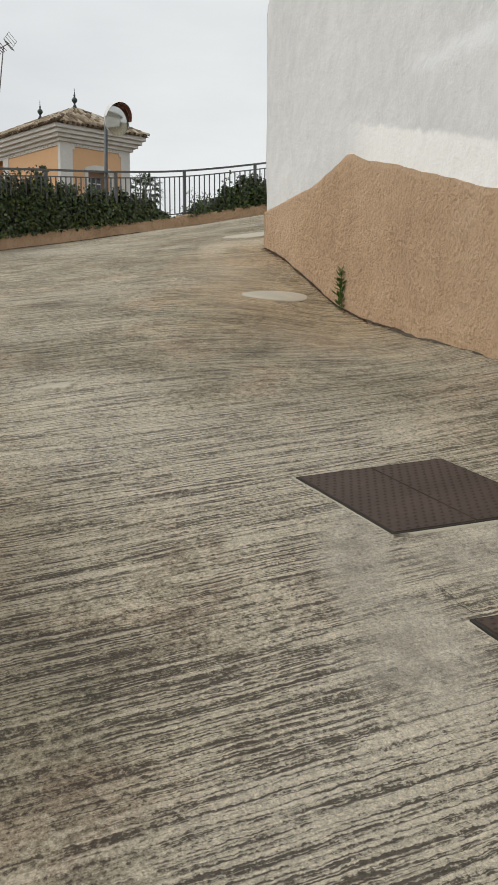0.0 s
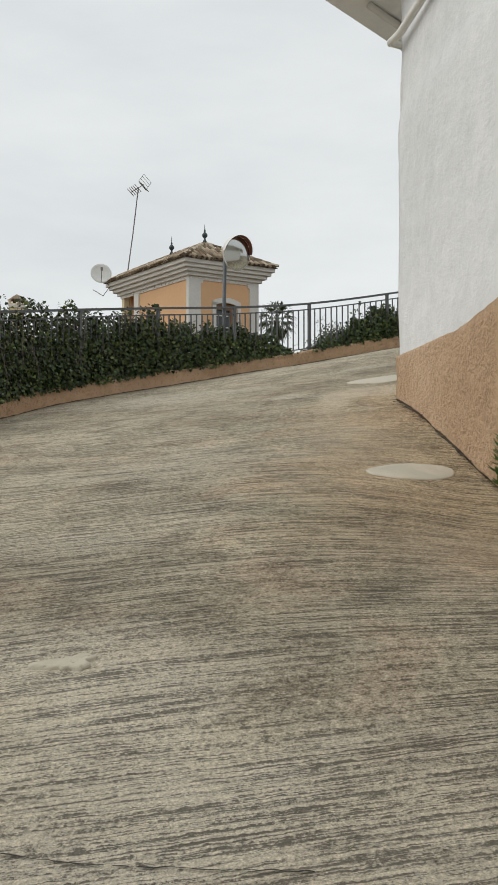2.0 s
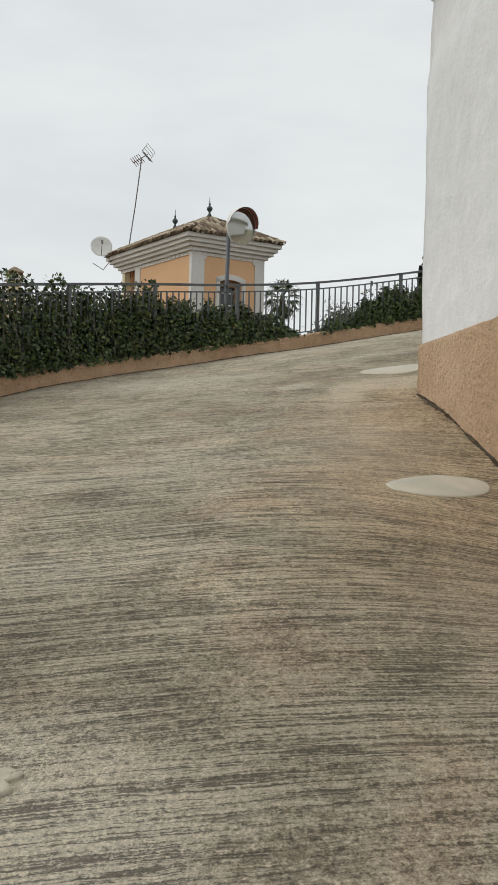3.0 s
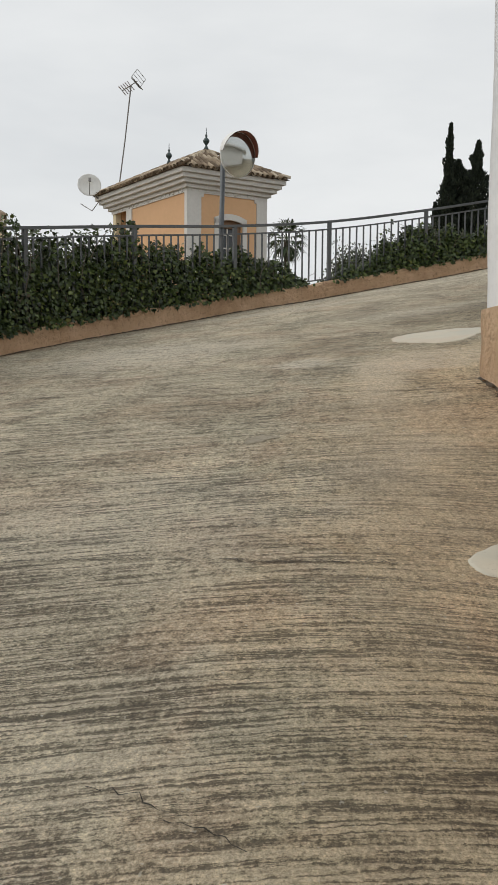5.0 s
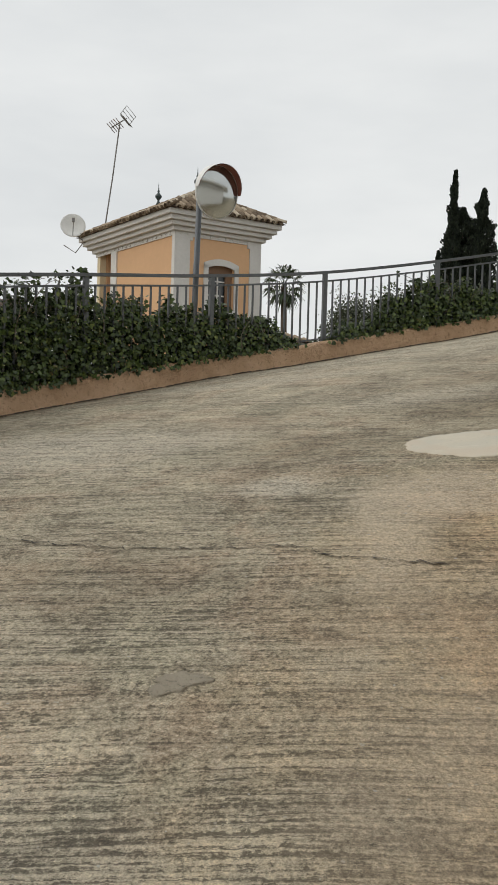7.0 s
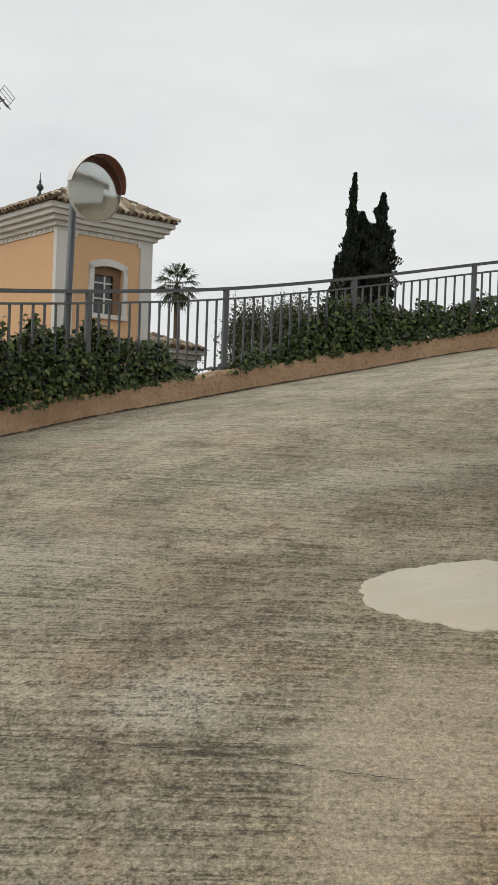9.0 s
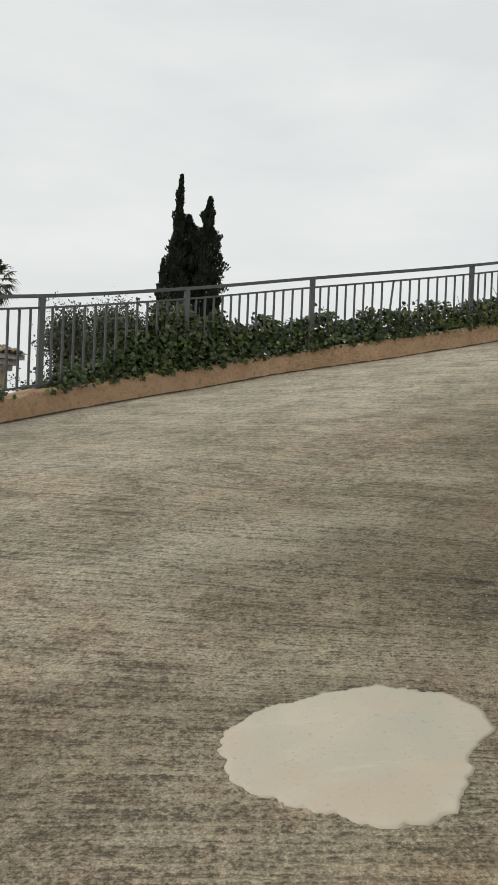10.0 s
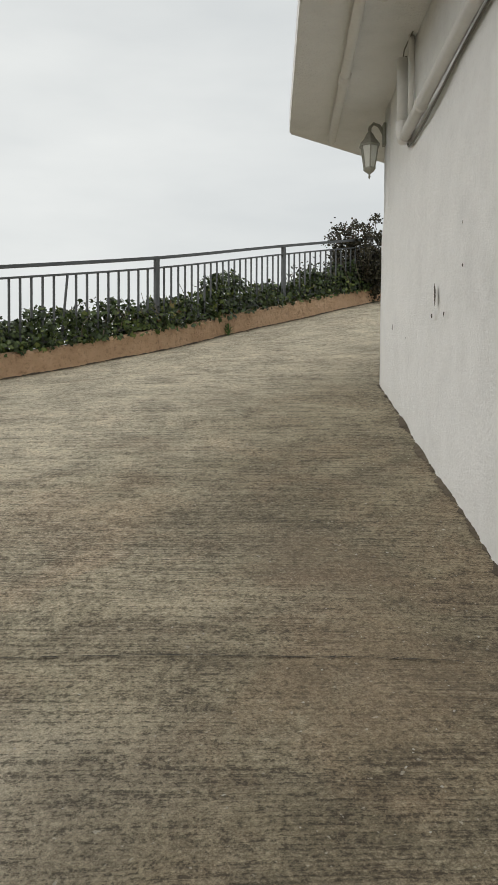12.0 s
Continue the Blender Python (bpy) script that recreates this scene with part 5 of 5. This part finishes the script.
def make_house():
    rnd = random.Random(4)
    ln, ll, wall_b = 2.95, 5.05, 3.95
    house = thing("tower_house", hp(0, 0, 2.2), "apricot two-storey house with white trim and a clay tile roof", "house")
    top = 9.25
    # wall on the window side, in pieces round the opening
    w0, w1, z0, z1 = 1.12, 2.05, 6.98, 8.36
    # the last box is a porch end wall, added to keep the recess dark
    for box in ((0.0, w0, 0.0, 0.3, 1.5, top), (w1, ln, 0.0, 0.3, 1.5, top), (w0, w1, 0.0, 0.3, 1.5, z0), (w0, w1, 0.0, 0.3, z1, top), (0.0, 0.3, 0.3, wall_b, 1.5, top),
                (ln - 0.3, ln, 0.3, ll, 1.5, top), (0.3, ln - 0.3, wall_b - 0.3, wall_b, 1.5, top), (0.3, ln - 0.3, 0.3, wall_b - 0.3, 5.9, 6.0), (0.0, ln, wall_b, ll, 1.5, 6.2), (0.24, ln - 0.3, ll - 0.25, ll, 6.2, top)):
        part("wall", h_box(*box), M["house"], house)
    # white pilasters and frieze, standing proud of the apricot panels
    for a0, a1, b0, b1 in ((-0.04, 0.48, -0.04, 0.0), (-0.04, 0.0, 0.0, 0.12), (ln - 0.36, ln + 0.04, -0.04, 0.0), (-0.04, 0.0, wall_b - 0.34, wall_b + 0.04)):
        part("pilaster", h_box(a0, a1, b0, b1, 1.5, 9.12), M["trim"], house)
    part("frieze", h_box(-0.04, ln + 0.04, -0.04, 0.0, 9.12, top + 0.02), M["trim"], house)
    part("frieze", h_box(-0.04, 0.0, 0.0, ll + 0.04, 9.12, top + 0.02), M["trim"], house)
    for a, s in ((0.48, 1), (ln - 0.36, -1)):
        part("panel_corner", h_box(min(a, a + 0.09 * s), max(a, a + 0.09 * s), -0.04, 0.0, 9.01, 9.12), M["trim"], house)
    for k in range(17):
        b = 0.2 + k * 0.27
        part("dentil", h_box(-0.065, -0.04, b, b + 0.10, 9.16, 9.23), M["trim"], house)
    for k in range(10):
        a = 0.12 + k * 0.26
        part("dentil", h_box(a, a + 0.10, -0.065, -0.04, 9.16, 9.23), M["trim"], house)
    part("porch_pillar", h_box(0.0, 0.22, ll - 0.2, ll, 6.2, top), M["cream"], house, "pale cream pillar")
    moulding(house, ((0.14, 9.24, 9.37), (0.27, 9.37, 9.50), (0.38, 9.50, 9.64), (0.48, 9.64, 9.80)), ln, ll)
    # window with an arched white surround and an iron grille
    win = thing_part("window", house)
    part("sill", h_box(w0 - 0.14, w1 + 0.14, -0.09, 0.02, z0 - 0.13, z0), M["trim"], win)
    for a0, a1 in ((w0 - 0.14, w0), (w1, w1 + 0.14)):
        part("jamb", h_box(a0, a1, -0.055, 0.0, z0, z1 - 0.02), M["trim"], win)
    bm = bmesh.new()
    prev = None
    for k in range(13):
        f = k / 12
        a = w0 - 0.14 + (w1 - w0 + 0.28) * f
        rise = 0.15 * (1 - (2 * f - 1) ** 2)
        row = [bm.verts.new(hp(a, b, z)) for b, z in ((-0.055, z1 - 0.16 + rise), (-0.055, z1 + 0.04 + rise), (0.0, z1 + 0.04 + rise), (0.0, z1 - 0.16 + rise))]
        if prev:
            for i in range(4):
                bm.faces.new((prev[i], row[i], row[(i + 1) % 4], prev[(i + 1) % 4]))
        else:
            bm.faces.new(row)
        prev = row
    bm.faces.new(prev[::-1])
    part("arch", bm, M["trim"], win)
    part("pane", h_box(w0, w1, 0.2, 0.22, z0, z1), M["glass"], win)
    for a in np.linspace(w0 + 0.02, w1 - 0.06, 3):
        part("sash", h_box(a, a + 0.045, 0.165, 0.2, z0, z1), M["trim"], win)
    for z in np.linspace(z0, z1 - 0.05, 4):
        part("sash", h_box(w0, w1, 0.166, 0.2, z, z + 0.04), M["trim"], win)
    part("shutter_box", h_box(w0, w1, 0.10, 0.20, z1 - 0.26, z1), M["shutter"], win, "brown roller shutter box")
    part("shutter_rail", h_box(w0, w0 + 0.05, 0.12, 0.165, z0, z1 - 0.26), M["shutter"], win)
    part("shutter_rail", h_box(w1 - 0.22, w1, 0.11, 0.165, z0, z1 - 0.26), M["shutter"], win)
    # hipped roof
    e, ez, rz = 0.56, 9.81, 10.84
    c = [hp(-e, -e, ez), hp(ln + e, -e, ez), hp(ln + e, ll + e, ez), hp(-e, ll + e, ez)]
    r1, r2 = hp(ln / 2, 1.27, rz), hp(ln / 2, 3.68, rz)
    bm = bmesh.new()
    vs = [bm.verts.new(p) for p in (*c, r1, r2)]
    for f in ((0, 1, 4), (1, 2, 5, 4), (2, 3, 5), (3, 0, 4, 5), (0, 3, 2, 1)):
        bm.faces.new([vs[k] for k in f])
    roof = part("roof", bm, M["underlay"], house, "clay barrel tile roof")
    tile_slope(roof, [c[0], c[1], r1], rnd)
    tile_slope(roof, [c[3], c[0], r1, r2], rnd)
    for a, b in ((c[0], r1), (c[1], r1), (c[3], r2), (r1, r2)):
        ridge_tiles(roof, a, b, rnd)
    finial(house, r1 + Vector((0, 0, 0.12)))
    finial(house, r2 + Vector((0, 0, 0.12)))


def thing_part(name, parent):
    """An Empty as a part that holds sub-parts."""
    ob = new(name)
    ob.parent = parent
    return ob


M["shutter"] = plain("brown_shutter", (0.20, 0.115, 0.065), 0.7, 0, 0.2)
M["underlay"] = plain("roof_underlay", (0.10, 0.066, 0.048), 0.95, 0, 0.3)
make_house()


def make_dish():
    c = Vector((-13.54, 35.56, 10.13))
    d = thing("satellite_dish", hp(-0.4, 5.2, 9.7), "round off-white satellite dish at the roof corner", "satellite dish")
    axis = Vector((0.42, -0.88, 0.22)).normalized()
    q = axis.to_track_quat("Z", "Y").to_matrix()
    at = lambda x, y, z: c + q @ Vector((x, y, z))  # noqa: E731
    bm = bmesh.new()
    n, rings = 28, []
    for f, h in ((0.05, 0.0), (0.4, 0.02), (0.75, 0.06), (1.0, 0.11), (1.03, 0.10), (0.75, 0.045), (0.05, -0.02)):
        rings.append([bm.verts.new(at(0.42 * f * math.cos(2 * math.pi * k / n), 0.42 * f * math.sin(2 * math.pi * k / n), h)) for k in range(n)])
    for r, s in zip(rings, rings[1:]):
        for k in range(n):
            bm.faces.new((r[k], r[(k + 1) % n], s[(k + 1) % n], s[k]))
    bm.faces.new(rings[0])
    bm.faces.new(rings[-1])
    part("reflector", bm, M["dish"], d, smooth=True)
    low = at(0, -0.38, 0.1)
    part("arm", bm_tube([low, at(0, -0.05, 0.5)], 0.015, 6), M["alu"], d)
    part("receiver", bm_box(*at(0, 0.0, 0.52), 0.09, 0.09, 0.14, 0.3, 0.01), M["alu"], d)
    part("mount", bm_tube([at(0, 0, -0.02), at(0, -0.1, -0.12), hp(-0.4, 5.2, 9.62)], 0.025, 8), M["alu"], d)
    part("bracket", bm_tube([hp(-0.4, 5.3, 9.66), hp(-0.55, 5.6, 9.30), hp(-0.75, 6.1, 9.62)], 0.018, 6), M["alu"], d)


make_dish()


def make_aerial():
    b = Vector((-12.59, 36.04, 9.95))
    t = Vector((-11.92, 35.6, 13.66))
    ae = thing("roof_aerial", b, "leaning rusty roof mast with a combed television aerial", "aerial")
    part("mast", bm_tube([b, b.lerp(t, 0.5) + Vector((0.02, 0, 0)), t], 0.026, 8), M["alu"], ae)
    boom_d = Vector((0.80, -0.25, 0.28)).normalized()
    s = t - boom_d * 0.42
    part("boom", bm_tube([s, t + boom_d * 0.3], 0.018, 6), M["alu"], ae)
    cross = boom_d.cross(Vector((0.2, 0.5, 0.8))).normalized()
    for k in range(5):
        p = s + boom_d * (0.10 * k)
        part("element", bm_tube([p - cross * 0.21, p + cross * 0.21], 0.014, 5), M["rust"], ae, "rusty director rod")
    e = t + boom_d * 0.22
    tall = boom_d.cross(cross)
    for sgn in (-1, 1):
        for k in range(4):
            o = tall * sgn * (0.05 + 0.095 * k) + boom_d * (0.07 * k)
            part("reflector_rod", bm_tube([e + o - cross * 0.24, e + o + cross * 0.24], 0.009, 5), M["alu"], ae)
        for g in (-0.24, 0.24):
            part("reflector_stay", bm_tube([e + cross * g, e + cross * g + tall * sgn * 0.335 + boom_d * 0.21], 0.010, 5), M["alu"], ae)


make_aerial()


def make_low_house():
    """The lower cream house whose eaves show past the apricot one."""
    rnd = random.Random(8)
    k = Vector((-5.35, 38.4, 0))
    house = thing("low_house", (k.x, k.y, 2.2), "low cream house with stepped white eaves and clay tiles", "house")

    def q(a, b, z):
        p = k - HR * a + HL * b
        return Vector((p.x, p.y, z))

    def bx(a0, a1, b0, b1, z0, z1):
        bm = bmesh.new()
        v = [bm.verts.new(q(a, b, z)) for z in (z0, z1) for a, b in ((a0, b0), (a1, b0), (a1, b1), (a0, b1))]
        for f in ((0, 3, 2, 1), (4, 5, 6, 7), (0, 1, 5, 4), (1, 2, 6, 5), (2, 3, 7, 6), (3, 0, 4, 7)):
            bm.faces.new([v[i] for i in f])
        return bm

    part("wall", bx(0.45, 5.0, 0.45, 4.0, 1.5, 5.9), M["cream"], house)
    for e, z0, z1 in ((0.32, 5.9, 6.06), (0.2, 6.08, 6.24), (0.08, 6.26, 6.42)):
        part("cornice", bx(e, 5.3, e, 4.3, z0, z1), M["trim"], house)
    bm = bmesh.new()
    pts = [q(0, 0, 6.45), q(5.4, 0, 6.45), q(5.4, 4.4, 6.45), q(0, 4.4, 6.45), q(1.8, 2.2, 7.15), q(3.6, 2.2, 7.15)]
    vs = [bm.verts.new(p) for p in pts]
    for f in ((0, 1, 5, 4), (1, 2, 5), (2, 3, 4, 5), (3, 0, 4), (0, 3, 2, 1)):
        bm.faces.new([vs[i] for i in f])
    roof = part("roof", bm, M["underlay"], house, "clay barrel tile roof")
    tile_slope(roof, [pts[0], pts[1], pts[5], pts[4]], rnd)


make_low_house()


def make_far_chimney():
    x, y = -18.4, 37.6
    h = thing("far_house", (x, y, 2.0), "far cream house with a capped chimney above the hedge", "house")
    part("wall", bm_box(x - 3, y + 3, 4.55, 6, 6, 6.6, 0.78), M["cream"], h)
    part("chimney", bm_box(x, y, 8.25, 0.6, 0.6, 2.4, 0.5, 0.02), M["cream"], h)
    part("chimney_band", bm_box(x, y, 9.3, 0.72, 0.72, 0.14, 0.5, 0.02), M["trim"], h)
    for dx, dy in ((-0.22, -0.22), (0.22, -0.22), (0.22, 0.22), (-0.22, 0.22)):
        part("chimney_leg", bm_box(x + dx, y + dy, 9.49, 0.14, 0.14, 0.26, 0.5), M["tile"], h)
    part("chimney_cap", bm_lathe(x, y, 9.61, [(0.46, 0.0), (0.44, 0.06), (0.2, 0.2), (0.03, 0.28)], 4), M["tile"], h)
    part("roof", bm_lathe(x - 3, y + 3, 7.85, [(4.6, 0.0), (4.5, 0.08), (0.1, 1.1)], 4), M["underlay"], h)


make_far_chimney()

# ---- trees ----
FLAKE = np.array([(0.0, 0.0), (0.22, 0.4), (0.0, 1.0), (-0.22, 0.4)])


def cypress(x, y, z0, height, radius, seed, n, label, lean=0.0, bulge=0.42, top=(0.74, 0.40, 0.15, 0.02)):
    rng = np.random.default_rng(seed)
    tree = thing("cypress", (x, y, z0), label, "tree", "cypresses behind the railing")
    part("trunk", bm_tube([(x, y, z0), (x + lean * 0.5, y, z0 + height * 0.5), (x + lean, y, z0 + height * 0.96)], [0.16, 0.09, 0.015], 7), M["bark"], tree)
    f = rng.uniform(0.04, 1, n) ** 0.9
    prof = np.interp(f, (0, 0.08, 0.25, bulge, 0.62, 0.8, 0.92, 1.0), (0.6, 0.95, 1.0, 0.95, *top))
    a = rng.uniform(0, 6.28, n)
    tuft = 1 + 0.24 * np.sin(3 * a + 24 * f + seed) + 0.20 * np.sin(5 * a - 41 * f + seed) + 0.17 * np.sin(83 * f + 2 * a) + 0.14 * np.sin(17 * f + 4 * seed)
    tuft = tuft * (1 + np.clip((f - 0.55) * 3, 0, 1) * (0.35 * np.sin(120 * f + 3 * a) + 0.3 * np.sin(61 * f - 2 * a)))
    r = radius * prof * tuft * np.sqrt(rng.uniform(0.25, 1.0, n))
    pl = np.stack([x + lean * f + r * np.cos(a), y + r * np.sin(a), z0 + height * f], 1)
    tip = np.stack([0.45 * np.cos(a), 0.45 * np.sin(a), np.ones(n)], 1) + rng.normal(0, 0.22, (n, 3))
    tip /= np.linalg.norm(tip, axis=1)[:, None]
    side = np.cross(tip, rng.normal(0, 1, (n, 3)))
    side /= np.linalg.norm(side, axis=1)[:, None]
    ln = rng.uniform(0.07, 0.24, n) * (1 - 0.3 * f)
    pts = pl[:, None] + ln[:, None, None] * (FLAKE[None, :, 0, None] * 1.5 * side[:, None] + FLAKE[None, :, 1, None] * tip[:, None])
    place("crown", mesh_of("crown", pts.reshape(-1, 3).tolist(), np.arange(n * 4).reshape(n, 4).tolist(), M["cypress"]), tree)


cypress(-0.92, 49.0, 2.2, 13.3, 0.62, 1, 24000, "tall narrow dark cypress with a bent tip", 0.40)
cypress(0.30, 49.3, 2.2, 12.5, 0.86, 2, 36000, "broad dark cypress with a pointed tip", 0.50, 0.42, (0.88, 0.62, 0.28, 0.02))
cypress(-0.22, 49.6, 2.2, 11.7, 0.80, 3, 30000, "dark cypress between two taller ones", 0.10, 0.42, (0.95, 0.82, 0.5, 0.05))
cypress(-1.25, 48.7, 2.2, 9.5, 0.62, 4, 15000, "short dark cypress in a clump", 0.05, 0.6)
cypress(0.40, 48.8, 2.2, 8.6, 0.36, 5, 14000, "short dark cypress in a clump", 0.0, 0.6)


def broad_tree(x, y, z0, height, spread, seed, n, label, leaf=0.16, mat="olive"):
    rng = np.random.default_rng(seed)
    tree = thing("tree", (x, y, z0), label, "tree")
    part("trunk", bm_tube([(x, y, z0), (x + 0.1, y, z0 + height * 0.3), (x, y, z0 + height * 0.55)], [0.2, 0.16, 0.1], 8), M["bark"], tree)
    ends = []
    for k in range(26):
        a, r = rng.uniform(0, 6.28), spread * rng.uniform(0.3, 0.95)
        e = np.array([x + r * math.cos(a), y + r * math.sin(a), z0 + height * rng.uniform(0.42, 0.98) * (1 - 0.18 * (r / spread))])
        s = np.array([x, y, z0 + height * rng.uniform(0.25, 0.5)])
        path = [s + (e - s) * g + np.array([0, 0, 0.25 * math.sin(3.1 * g)]) for g in (0, 0.35, 0.7, 1.0)]
        part("limb", bm_tube(path, [0.08, 0.055, 0.035, 0.012], 6), M["bark"], tree)
        ends += path[1:]
    ends = np.array(ends)
    c = ends[rng.integers(0, len(ends), n // 24)] + rng.normal(0, spread * 0.12, (n // 24, 3))
    pl = np.repeat(c, 24, 0) + rng.normal(0, spread * 0.07, (len(c) * 24, 3))
    pts, faces = leaf_cloud(pl, rng.normal(0, 1, (len(pl), 3)), rng.uniform(leaf * 0.6, leaf * 1.2, len(pl)), FLAKE * [1.4, 1], rng)
    place("crown", mesh_of("crown", pts.tolist(), faces.tolist(), M[mat]), tree)


broad_tree(-3.35, 36.5, 2.2, 5.9, 2.0, 11, 130000, "grey-green olive tree beyond the railing", 0.09)
broad_tree(-1.5, 39.0, 2.2, 6.7, 2.1, 12, 120000, "grey-green olive tree beside the cypresses", 0.09)
broad_tree(1.9, 44.0, 2.2, 5.8, 1.5, 13, 16000, "small grey-green tree beside the cypresses", 0.17)


def make_palm():
    rng = np.random.default_rng(7)
    x, y, z = -10.9, 62.0, 12.5
    palm = thing("palm_tree", (x, y, 2.2), "fan palm with a shaggy skirt of dead fronds", "palm")
    part("trunk", bm_tube([(x, y, 2.2), (x + 0.1, y, 7), (x, y, z - 0.1)], [0.32, 0.22, 0.18], 10), M["bark"], palm)
    for k in range(30):
        a = 2.4 * k
        lift = 1.25 - 2.5 * k / 29
        d = np.array([math.cos(a) * math.cos(lift), math.sin(a) * math.cos(lift), math.sin(lift)])
        start, hub = np.array([x, y, z]), np.array([x, y, z]) + d * 0.75
        side = np.cross(d, [0, 0, 1.0])
        side /= np.linalg.norm(side)
        verts, faces = [], []
        stem = [start, hub]
        for j in range(13):
            b = radians(-80 + 160 * j / 12)
            tipd = d * math.cos(b) + side * math.sin(b)
            ln = rng.uniform(0.7, 1.0)
            mid = hub + tipd * ln * 0.6
            end = hub + tipd * ln + np.array([0, 0, -0.28 * rng.uniform(0.6, 1.4)])
            w = np.cross(tipd, [0.1, 0.1, 1.0])
            w = w / np.linalg.norm(w) * 0.055
            i = len(verts)
            verts += [hub, mid + w, end, mid - w]
            faces.append((i, i + 1, i + 2, i + 3))
        i = len(verts)
        verts += [start + side * 0.03, hub + side * 0.02, hub - side * 0.02, start - side * 0.03]
        faces.append((i, i + 1, i + 2, i + 3))
        place("frond", mesh_of("frond", verts, faces, M["palm"]), palm)


make_palm()
